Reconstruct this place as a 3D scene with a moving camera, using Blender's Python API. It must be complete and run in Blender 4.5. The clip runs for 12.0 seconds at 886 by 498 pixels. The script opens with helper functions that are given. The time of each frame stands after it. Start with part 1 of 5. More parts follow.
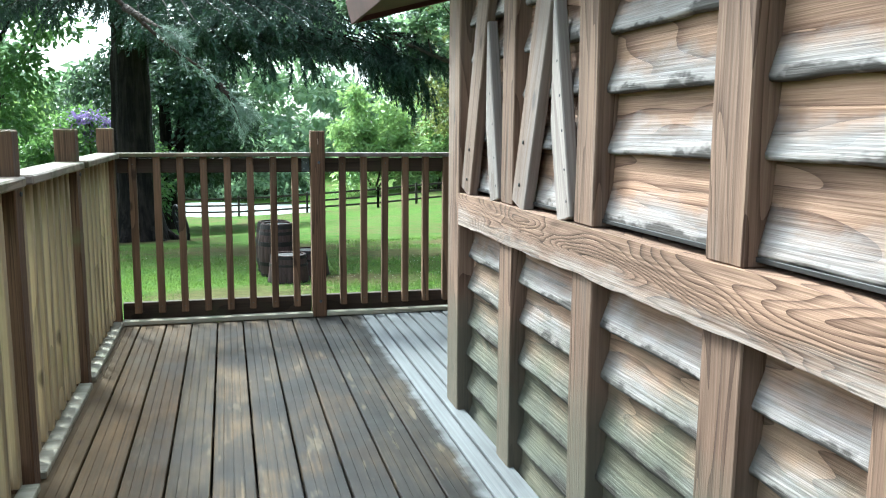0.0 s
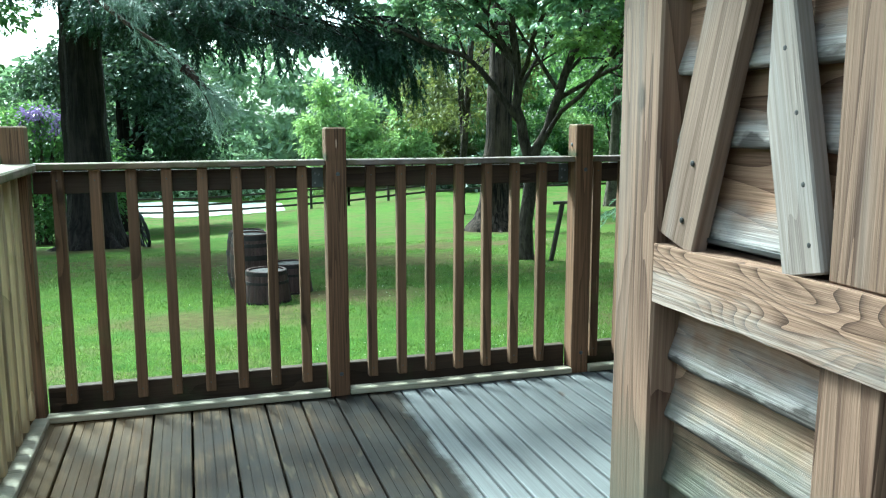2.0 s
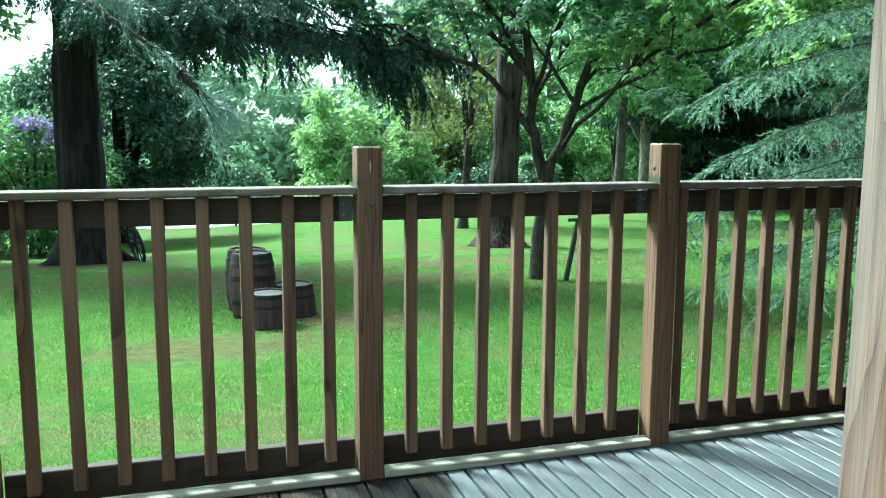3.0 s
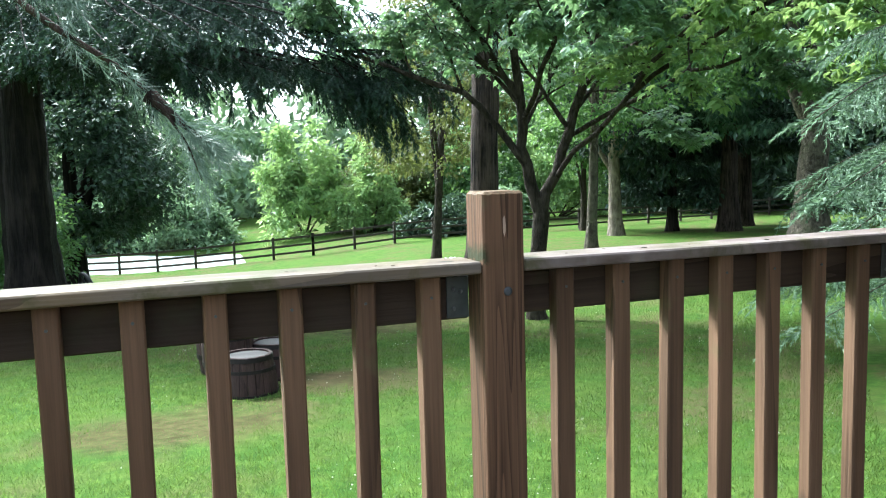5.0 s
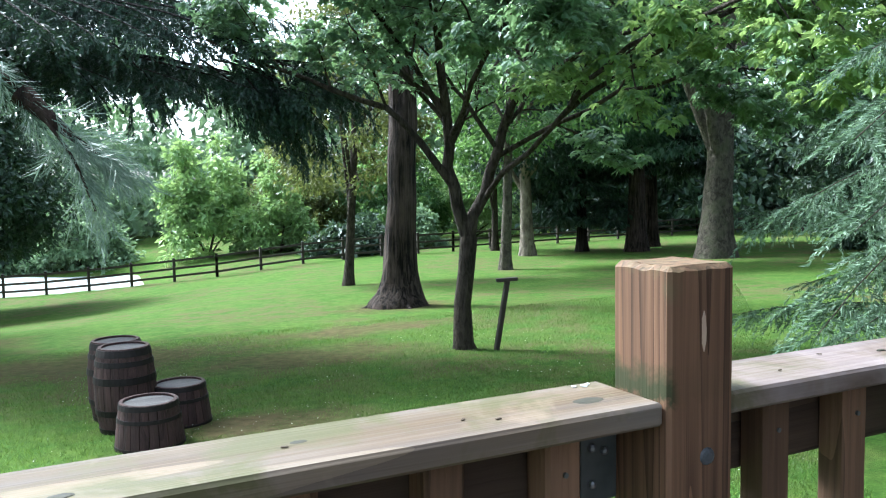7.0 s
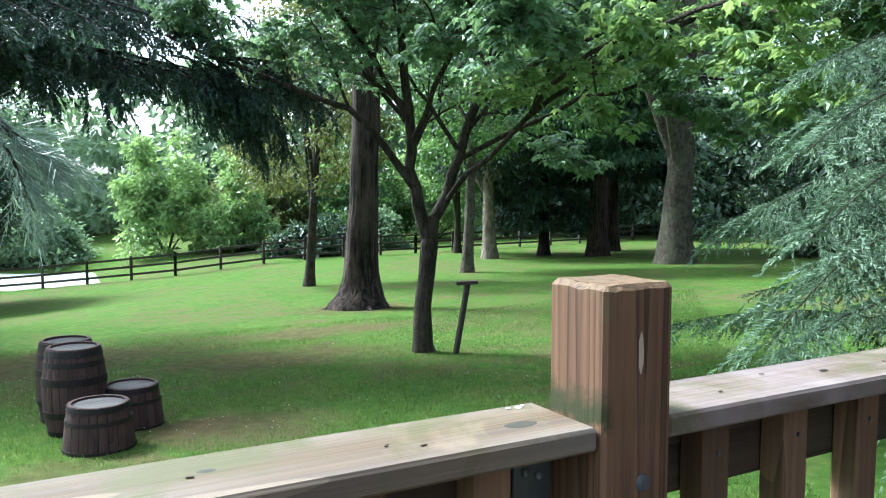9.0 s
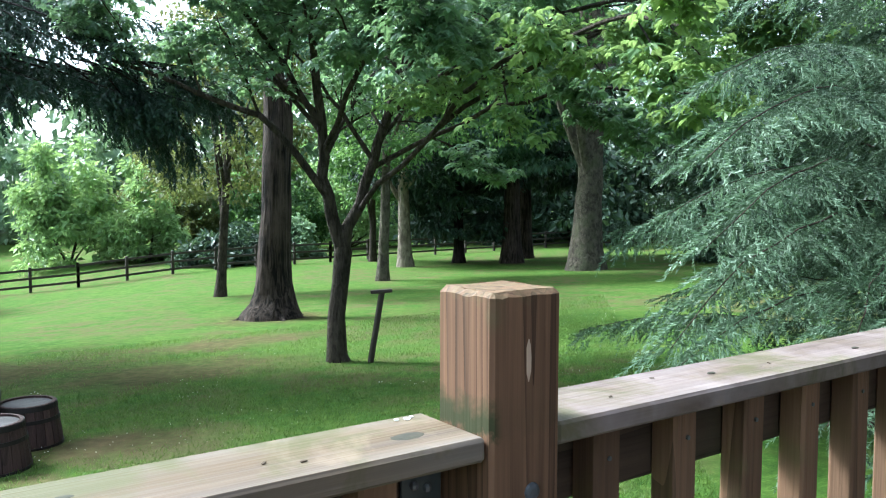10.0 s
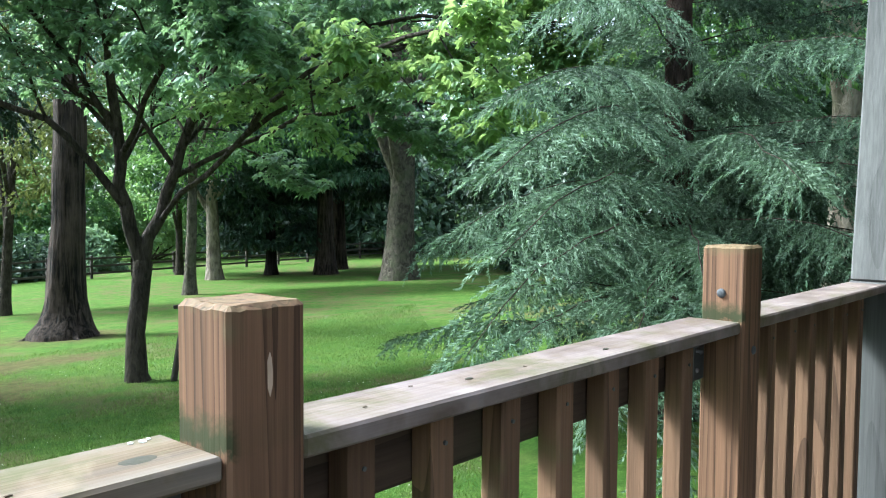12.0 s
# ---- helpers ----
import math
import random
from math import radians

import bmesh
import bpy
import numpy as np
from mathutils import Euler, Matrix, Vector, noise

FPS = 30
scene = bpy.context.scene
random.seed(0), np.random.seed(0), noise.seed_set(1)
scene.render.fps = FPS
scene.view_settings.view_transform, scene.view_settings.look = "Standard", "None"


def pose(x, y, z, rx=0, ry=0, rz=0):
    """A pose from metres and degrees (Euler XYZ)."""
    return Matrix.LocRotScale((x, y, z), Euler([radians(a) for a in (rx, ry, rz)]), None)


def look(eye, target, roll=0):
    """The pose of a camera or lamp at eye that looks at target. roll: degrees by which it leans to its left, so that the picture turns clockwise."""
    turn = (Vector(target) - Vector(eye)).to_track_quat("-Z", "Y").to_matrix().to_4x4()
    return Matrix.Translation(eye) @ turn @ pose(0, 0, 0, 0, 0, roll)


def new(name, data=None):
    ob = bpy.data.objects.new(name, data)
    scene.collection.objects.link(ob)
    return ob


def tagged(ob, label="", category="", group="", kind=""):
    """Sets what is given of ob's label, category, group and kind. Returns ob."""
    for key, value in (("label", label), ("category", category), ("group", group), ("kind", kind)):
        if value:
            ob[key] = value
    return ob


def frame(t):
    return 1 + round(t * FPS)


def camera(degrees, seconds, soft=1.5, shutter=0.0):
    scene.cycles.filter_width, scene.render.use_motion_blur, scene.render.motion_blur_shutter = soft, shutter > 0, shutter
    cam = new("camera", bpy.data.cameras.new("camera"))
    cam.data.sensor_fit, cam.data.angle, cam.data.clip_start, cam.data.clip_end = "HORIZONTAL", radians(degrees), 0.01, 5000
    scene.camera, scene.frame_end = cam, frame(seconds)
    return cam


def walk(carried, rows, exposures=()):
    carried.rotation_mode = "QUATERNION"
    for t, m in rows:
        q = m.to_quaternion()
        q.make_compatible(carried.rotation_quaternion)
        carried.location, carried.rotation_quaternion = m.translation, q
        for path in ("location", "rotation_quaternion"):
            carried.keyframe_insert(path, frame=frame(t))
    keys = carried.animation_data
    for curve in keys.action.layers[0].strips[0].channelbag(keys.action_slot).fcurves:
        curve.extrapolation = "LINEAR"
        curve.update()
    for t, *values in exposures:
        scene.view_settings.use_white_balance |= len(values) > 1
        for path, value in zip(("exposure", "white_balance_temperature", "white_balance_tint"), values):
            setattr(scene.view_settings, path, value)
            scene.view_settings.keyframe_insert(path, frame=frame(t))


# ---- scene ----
cam = camera(56.6, 12.0, soft=1.1)
METRES, EYE, TILT, LEAN, TURN = 4.8, 1.205, 0.0, 0.0, -14.7
ROWS = [
    (0.0, 0.0, 0.0, 0.0, 0.06, -8.37, -0.42),
    (0.5, -0.0138, 0.0914, -0.002, 0.59, -8.22, -1.32),
    (1.0, -0.0413, 0.1733, -0.0054, -0.62, -8.41, -0.38),
    (1.5, -0.0694, 0.2567, -0.0082, -3.39, -8.71, -0.81),
    (2.0, -0.1005, 0.3401, -0.0002, -2.45, -8.76, 0.02),
    (2.5, -0.1293, 0.4136, 0.002, -3.55, -8.81, 1.57),
    (3.0, -0.1393, 0.4917, 0.0048, -2.63, -8.0, -0.3),
    (3.5, -0.1629, 0.5555, 0.0055, -2.19, -6.44, -0.13),
    (5.5, -0.2364, 0.8052, 0.0085, -7.06, -5.42, 1.02),
    (6.0, -0.2384, 0.8605, 0.0134, -8.31, -4.15, -0.29),
    (6.5, -0.2551, 0.8979, 0.0149, -10.71, -3.49, 0.29),
    (7.0, -0.2528, 0.9211, 0.0137, -12.14, -4.72, 1.0),
    (9.0, -0.2441, 0.928, 0.0157, -14.64, -4.62, -0.05),
    (9.5, -0.2399, 0.9294, 0.0153, -17.97, -4.2, -0.01),
    (10.0, -0.2368, 0.9305, 0.0151, -20.5, -4.04, -0.07),
    (10.5, -0.2355, 0.9314, 0.0145, -23.5, -4.01, -0.25),
    (11.0, -0.2317, 0.9308, 0.0142, -26.74, -3.87, -0.59),
    (11.5, -0.2272, 0.9269, 0.0151, -30.04, -3.48, -0.54),
    (12.0, -0.223, 0.9255, 0.015, -33.32, -3.24, -0.35),
]
walk(cam, [(t, pose(0, 0, EYE, TILT, LEAN, TURN) @ pose(METRES * x, METRES * y, METRES * z, 90 + pitch, roll, yaw)) for t, x, y, z, yaw, pitch, roll in ROWS],
     [(0.0, 2.2, 5500, -6), (0.5, 2.02, 5500, -9), (1.5, 2.0, 5400, -15), (2.5, 2.2, 5150, -21), (3.0, 2.28, 5050, -24), (3.5, 2.24, 5500, -12), (5.5, 2.16, 5600, 0), (7.0, 1.97, 5400, 3), (9.0, 1.97, 5400, 1), (12.0, 2.07, 5450, -1)])

# ---- light ----
SUN_UP, SUN_ROUND = radians(46), radians(330)
world = bpy.data.worlds.new("world")
scene.world = world
world.use_nodes = True
wn = world.node_tree.nodes
wl = world.node_tree.links
wn.clear()
sky = wn.new("ShaderNodeTexSky")
sky.sky_type = "NISHITA"
sky.sun_disc = False
sky.sun_elevation, sky.sun_rotation = SUN_UP, SUN_ROUND
sky.dust_density, sky.air_density = 4.0, 1.0
grey = wn.new("ShaderNodeHueSaturation")
grey.inputs["Saturation"].default_value = 0.35
wbg = wn.new("ShaderNodeBackground")
wbg.inputs["Strength"].default_value = 0.15
wout = wn.new("ShaderNodeOutputWorld")
wl.new(sky.outputs[0], grey.inputs["Color"])
wl.new(grey.outputs[0], wbg.inputs["Color"])
wl.new(wbg.outputs[0], wout.inputs["Surface"])

sun = new("sun", bpy.data.lights.new("sun", "SUN"))
sun.data.energy, sun.data.angle, sun.data.color = 3.6, radians(14), (1.0, 0.965, 0.90)
sun_way = Vector((math.sin(SUN_ROUND) * math.cos(SUN_UP), math.cos(SUN_ROUND) * math.cos(SUN_UP), math.sin(SUN_UP)))
sun.matrix_world = look(sun_way * 40, (0, 0, 0))


# ---- materials ----
class Nodes:
    """Short hand for building one node material."""

    def __init__(self, name, rough=0.7, spec=0.3):
        self.mat = bpy.data.materials.new(name)
        self.mat.use_nodes = True
        self.tree = self.mat.node_tree
        self.n = self.tree.nodes
        self.bsdf = self.n["Principled BSDF"]
        self.bsdf.inputs["Roughness"].default_value = rough
        self.bsdf.inputs["Specular IOR Level"].default_value = spec
        self.co = self.n.new("ShaderNodeTexCoord")
        self.info = self.n.new("ShaderNodeObjectInfo")
        self.geo = self.n.new("ShaderNodeNewGeometry")

    def link(self, a, b):
        self.tree.links.new(a, b)

    def math(self, op, a, b=None, clamp=False):
        m = self.n.new("ShaderNodeMath")
        m.operation, m.use_clamp = op, clamp
        for k, v in ((0, a), (1, b)):
            if v is None:
                continue
            if isinstance(v, (int, float)):
                m.inputs[k].default_value = v
            else:
                self.link(v, m.inputs[k])
        return m.outputs[0]

    def vec(self, source, scale=(1, 1, 1), shift=None):
        m = self.n.new("ShaderNodeMapping")
        m.inputs["Scale"].default_value = scale
        self.link(source, m.inputs["Vector"])
        if shift is not None:
            add = self.n.new("ShaderNodeVectorMath")
            add.operation = "ADD"
            self.link(m.outputs[0], add.inputs[0])
            self.link(shift, add.inputs[1])
            return add.outputs[0]
        return m.outputs[0]

    def noise(self, vector, scale, detail=4, rough=0.55, distort=0.0):
        t = self.n.new("ShaderNodeTexNoise")
        t.inputs["Scale"].default_value = scale
        t.inputs["Detail"].default_value = detail
        t.inputs["Roughness"].default_value = rough
        t.inputs["Distortion"].default_value = distort
        self.link(vector, t.inputs["Vector"])
        return t.outputs["Fac"]

    def ramp(self, fac, stops, smooth=False):
        r = self.n.new("ShaderNodeValToRGB")
        e = r.color_ramp.elements
        while len(e) < len(stops):
            e.new(0.5)
        for el, (p, c) in zip(e, stops):
            el.position = p
            el.color = (*c, 1) if len(c) == 3 else c
        if smooth:
            r.color_ramp.interpolation = "EASE"
        self.link(fac, r.inputs[0])
        return r.outputs[0]

    def grey(self, fac, a, b, lo=0.0, hi=1.0):
        m = self.n.new("ShaderNodeMapRange")
        m.inputs["From Min"].default_value, m.inputs["From Max"].default_value = a, b
        m.inputs["To Min"].default_value, m.inputs["To Max"].default_value = lo, hi
        self.link(fac, m.inputs["Value"])
        return m.outputs[0]

    def mix(self, fac, a, b, how="MIX"):
        m = self.n.new("ShaderNodeMix")
        m.data_type, m.blend_type = "RGBA", how
        for k, v in ((0, fac), (6, a), (7, b)):
            if isinstance(v, (int, float)):
                m.inputs[k].default_value = v
            elif isinstance(v, tuple):
                m.inputs[k].default_value = (*v, 1)
            else:
                self.link(v, m.inputs[k])
        return m.outputs[2]

    def axes(self, source):
        s = self.n.new("ShaderNodeSeparateXYZ")
        self.link(source, s.inputs[0])
        return s.outputs

    def bump(self, height, strength=0.3, distance=0.01):
        b = self.n.new("ShaderNodeBump")
        b.inputs["Strength"].default_value = strength
        b.inputs["Distance"].default_value = distance
        self.link(height, b.inputs["Height"])
        self.link(b.outputs[0], self.bsdf.inputs["Normal"])

    def colour(self, c):
        self.link(c, self.bsdf.inputs["Base Color"])

    def rough(self, r):
        self.link(r, self.bsdf.inputs["Roughness"])

    def shift(self, amount=17.0):
        """A random offset for each object."""
        c = self.n.new("ShaderNodeCombineXYZ")
        self.link(self.math("MULTIPLY", self.info.outputs["Random"], amount), c.inputs[0])
        self.link(self.math("MULTIPLY", self.info.outputs["Random"], amount * 2.3), c.inputs[1])
        self.link(self.math("MULTIPLY", self.info.outputs["Random"], amount * 3.1), c.inputs[2])
        return c.outputs[0]


def wood(name, dark, light, axis=2, rings=16.0, fine=1.0, grain=0.55, knots=0.7, weather=None, weather_amount=0.0, rough=0.75, green=None, green_amount=0.0, bump=0.35, spread=0.25, stretch=0.10, scale=5.0):
    """Sawn softwood with contour-like rings that run along one axis of the object."""
    m = Nodes(name, rough, 0.25)
    shift = m.shift()
    long = [1.0, 1.0, 1.0]
    long[axis] = stretch
    thin = [1.0, 1.0, 1.0]
    thin[axis] = 0.02
    co = m.co.outputs["Object"]
    big = m.noise(m.vec(co, tuple(long), shift), scale, 2, 0.45, 0.3)
    # each ring pales slowly and ends in a thin dark line
    ring = m.math("FRACT", m.math("MULTIPLY", big, rings))
    ring = m.math("SUBTRACT", 1.0, m.math("POWER", ring, 2.6))
    streak = m.grey(m.noise(m.vec(co, tuple(thin), shift), 140.0 * fine, 3, 0.6), 0.24, 0.76)
    broad = m.noise(m.vec(co, tuple(long), shift), 9.0, 3, 0.6)
    v = m.math("ADD", m.math("MULTIPLY", ring, grain), m.math("MULTIPLY", streak, 1 - grain))
    col = m.ramp(v, [(0.12, dark), (0.85, light)])
    tone = m.grey(broad, 0.3, 0.7, 1 - spread, 1 + spread)
    each = m.grey(m.info.outputs["Random"], 0, 1, 0.85, 1.12)
    tone = m.math("MULTIPLY", tone, each)
    mul = m.n.new("ShaderNodeVectorMath")
    mul.operation = "SCALE"
    m.link(col, mul.inputs[0])
    m.link(tone, mul.inputs["Scale"])
    col = mul.outputs[0]
    if knots:
        kv = [3.2, 3.2, 3.2]
        kv[axis] = 1.6
        vor = m.n.new("ShaderNodeTexVoronoi")
        vor.inputs["Scale"].default_value = 1.0
        m.link(m.vec(co, tuple(k * 1.6 for k in kv), shift), vor.inputs["Vector"])
        knot = m.grey(vor.outputs["Distance"], 0.055, 0.11, knots, 0.0)
        col = m.mix(knot, col, tuple(c * 0.35 for c in dark))
    if weather:
        wv = m.noise(m.vec(co, tuple(long), shift), 3.5, 4, 0.65, 0.4)
        wa = m.grey(wv, 0.62 - 0.35 * weather_amount, 0.78 - 0.3 * weather_amount, 0, 0.85)
        streaky = m.mix(streak, tuple(c * 0.72 for c in weather), weather)
        col = m.mix(wa, col, streaky)
    if green:
        gv = m.noise(m.vec(m.geo.outputs["Position"], (1, 1, 1)), 4.0, 4, 0.65)
        ga = m.grey(gv, 0.66 - 0.3 * green_amount, 0.85 - 0.3 * green_amount, 0, 0.75)
        col = m.mix(ga, col, green)
    m.colour(col)
    h = m.math("ADD", m.math("MULTIPLY", ring, 0.5), m.math("MULTIPLY", streak, 0.8))
    m.bump(h, bump, 0.004)
    return m


def deck_wood():
    """Decking: wet and dark out in the rain, dry and silver under the roof, with a wandering edge between."""
    m = Nodes("decking", 0.5, 0.13)
    shift = m.shift()
    co = m.co.outputs["Object"]
    streak = m.noise(m.vec(co, (1, 0.015, 1), shift), 110.0, 3, 0.6)
    broad = m.noise(m.vec(co, (1.0, 0.35, 1), shift), 7.0, 4, 0.6)
    patch = m.noise(m.geo.outputs["Position"], 2.2, 4, 0.6)
    band = m.noise(m.vec(co, (6.0, 1.2, 1), shift), 4.0, 2, 0.5)
    wet = m.ramp(m.math("ADD", m.math("MULTIPLY", streak, 0.45), m.math("MULTIPLY", broad, 0.55)), [(0.36, (0.008, 0.005, 0.003)), (0.5, (0.038, 0.023, 0.012)), (0.64, (0.112, 0.070, 0.034))])
    tan = m.ramp(m.info.outputs["Random"], [(0.0, (0.85, 0.95, 1.05)), (0.5, (1.0, 1.0, 1.0)), (1.0, (1.2, 1.0, 0.78))])
    wet = m.mix(1.0, wet, tan, "MULTIPLY")
    soak = m.math("ADD", m.grey(patch, 0.45, 0.62, 0, 0.8), m.grey(m.axes(m.geo.outputs["Position"])[0], -0.1, 0.45, -0.15, 0.75), True)
    wet = m.mix(m.math("MULTIPLY", soak, 0.85), wet, (0.010, 0.0088, 0.0085))
    pale = m.grey(band, 0.62, 0.72, 0, 0.3)
    wet = m.mix(pale, wet, (0.22, 0.175, 0.115))
    px, py, pz = m.axes(m.geo.outputs["Position"])
    left = m.grey(px, -0.1, -0.7, 0, 0.6)
    wet = m.mix(left, wet, (0.16, 0.110, 0.058), "LIGHTEN")
    dry = m.ramp(m.math("ADD", m.math("MULTIPLY", streak, 0.6), m.math("MULTIPLY", broad, 0.4)), [(0.3, (0.08, 0.08, 0.082)), (0.7, (0.17, 0.174, 0.18))])
    edge = m.noise(m.geo.outputs["Position"], 5.0, 3, 0.6)
    line = m.math("ADD", px, m.math("MULTIPLY", m.math("SUBTRACT", edge, 0.5), 0.16))
    isdry = m.grey(line, 0.775, 0.82)
    col = m.mix(isdry, wet, dry)
    vor = m.n.new("ShaderNodeTexVoronoi")
    vor.inputs["Scale"].default_value = 1.0
    m.link(m.vec(co, (7, 3.2, 5), shift), vor.inputs["Vector"])
    knot = m.grey(vor.outputs["Distance"], 0.06, 0.13, 0.75, 0)
    col = m.mix(knot, col, (0.05, 0.03, 0.02))
    m.colour(col)
    puddle = m.grey(m.math("ADD", patch, m.math("MULTIPLY", broad, 0.5)), 0.6, 0.95, 0.62, 0.36)
    r = m.mix(isdry, puddle, (0.33, 0.33, 0.33))
    m.rough(r)
    m.bump(m.math("ADD", streak, m.math("MULTIPLY", broad, 0.6)), 0.25, 0.003)
    return m.mat


def leaf_mat(name, dark, light, back=(0.3, 0.4, 0.1), glow=0.35, rough=0.45, patch=0.9, single=0.5, spec=0.35):
    m = Nodes(name, rough, spec)
    isl = m.geo.outputs["Random Per Island"]
    clump = m.grey(m.noise(m.geo.outputs["Position"], patch, 3, 0.6), 0.25, 0.75)
    v = m.math("ADD", m.math("MULTIPLY", isl, single), m.math("MULTIPLY", clump, 1 - single))
    col = m.ramp(v, [(0.2, dark), (0.8, light)])
    m.colour(col)
    tr = m.n.new("ShaderNodeBsdfTranslucent")
    warm = m.mix(0.5, col, back, "MIX")
    m.link(warm, tr.inputs["Color"])
    ms = m.n.new("ShaderNodeMixShader")
    ms.inputs[0].default_value = glow
    m.link(m.bsdf.outputs[0], ms.inputs[1])
    m.link(tr.outputs[0], ms.inputs[2])
    m.link(ms.outputs[0], m.n["Material Output"].inputs["Surface"])
    return m.mat


def bark_mat(name, dark, light, stretch=0.15, scale=14.0, moss=None):
    m = Nodes(name, 0.9, 0.15)
    p = m.geo.outputs["Position"]
    a = m.noise(m.vec(p, (1, 1, stretch)), scale, 5, 0.65, 0.6)
    b = m.noise(p, 1.7, 4, 0.6)
    col = m.ramp(m.math("ADD", m.math("MULTIPLY", a, 0.7), m.math("MULTIPLY", b, 0.3)), [(0.41, dark), (0.60, light)])
    if moss:
        col = m.mix(m.grey(b, 0.5, 0.7, 0, 0.7), col, moss)
    m.colour(col)
    m.bump(a, 1.0, 0.12)
    return m.mat


def plain(name, colour, rough=0.6, metal=0.0, vary=0.2, scale=20.0, bump=0.15):
    m = Nodes(name, rough, 0.3)
    v = m.noise(m.co.outputs["Object"], scale, 4, 0.6)
    w = m.noise(m.co.outputs["Object"], scale * 0.15, 3, 0.6)
    v = m.math("ADD", m.math("MULTIPLY", v, 0.5), m.math("MULTIPLY", w, 0.5))
    m.colour(m.ramp(v, [(0.3, tuple(c * (1 - vary) for c in colour)), (0.7, tuple(min(1, c * (1 + vary)) for c in colour))]))
    m.bsdf.inputs["Metallic"].default_value = metal
    m.bump(v, bump, 0.004)
    return m.mat


def lap_mat():
    """Weatherboards: red-brown under the lap, silvered towards the exposed lower edge, green with algae near the deck."""
    m = wood("weatherboard", (0.074, 0.035, 0.021), (0.29, 0.175, 0.118), axis=1, rings=15, stretch=0.13, grain=0.55, knots=0.9, bump=0.6, spread=0.4)
    old = m.bsdf.inputs["Base Color"].links[0].from_socket
    shift = m.shift()
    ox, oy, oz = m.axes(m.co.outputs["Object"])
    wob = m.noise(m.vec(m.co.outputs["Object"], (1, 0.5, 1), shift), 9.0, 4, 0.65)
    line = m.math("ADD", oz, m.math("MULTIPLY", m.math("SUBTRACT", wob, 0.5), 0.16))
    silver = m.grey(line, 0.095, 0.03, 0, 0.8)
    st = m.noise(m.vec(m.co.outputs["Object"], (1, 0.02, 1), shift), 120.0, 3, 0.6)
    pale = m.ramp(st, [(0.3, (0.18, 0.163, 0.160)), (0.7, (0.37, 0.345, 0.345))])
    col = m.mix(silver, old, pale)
    px, py, pz = m.axes(m.geo.outputs["Position"])
    low = m.math("ADD", pz, m.math("MULTIPLY", m.math("SUBTRACT", m.noise(m.geo.outputs["Position"], 4.0, 4, 0.6), 0.5), 0.7))
    algae = m.grey(low, 0.74, 0.36, 0, 0.85)
    col = m.mix(algae, col, m.ramp(wob, [(0.3, (0.036, 0.042, 0.028)), (0.7, (0.100, 0.106, 0.074))]))
    # darker along the board's lowest edge
    low_edge = m.grey(line, 0.016, 0.003, 0, 0.85)
    col = m.mix(low_edge, col, (0.035, 0.028, 0.025))
    m.colour(col)
    return m.mat


def timber_mat(name, axis):
    """Frame timbers: pink-brown, greened and greyed low down."""
    m = wood(name, (0.052, 0.026, 0.017), (0.185, 0.116, 0.081), axis=axis, rings=13, grain=0.5, stretch=0.09, scale=6.0, knots=0.85, weather=(0.18, 0.145, 0.125), weather_amount=0.15)
    old = m.bsdf.inputs["Base Color"].links[0].from_socket
    px, py, pz = m.axes(m.geo.outputs["Position"])
    low = m.math("ADD", pz, m.math("MULTIPLY", m.math("SUBTRACT", m.noise(m.geo.outputs["Position"], 5.0, 4, 0.6), 0.5), 0.6))
    col = m.mix(m.grey(low, 0.62, 0.25, 0, 0.75), old, (0.09, 0.086, 0.064))
    m.colour(col)
    return m.mat


def worn_edge(m):
    """A rail whose lower half has weathered to pale silver ridges."""
    old = m.bsdf.inputs["Base Color"].links[0].from_socket
    oz = m.axes(m.co.outputs["Object"])[2]
    n = m.noise(m.vec(m.co.outputs["Object"], (1, 0.5, 1)), 5.0, 4, 0.6)
    line = m.math("ADD", oz, m.math("MULTIPLY", m.math("SUBTRACT", n, 0.5), 0.22))
    ridge = m.noise(m.vec(m.co.outputs["Object"], (1, 0.03, 1)), 90.0, 3, 0.6, 0.3)
    pale = m.ramp(ridge, [(0.36, (0.09, 0.066, 0.055)), (0.56, (0.31, 0.265, 0.24))])
    m.colour(m.mix(m.grey(line, 0.060, 0.015, 0, 0.6), old, pale))
    return m.mat


# trodden patches of the lawn: centre and half widths
WORN = ((0.6, 18.6, 3.0, 1.7), (1.9, 12.7, 1.0, 0.6), (0.1, 11.4, 1.3, 0.9), (7.85, 22.6, 1.7, 1.5), (3.6, 16.6, 2.2, 1.3), (-2.4, 23.6, 2.6, 2.0), (5.4, 19.0, 2.4, 0.9))


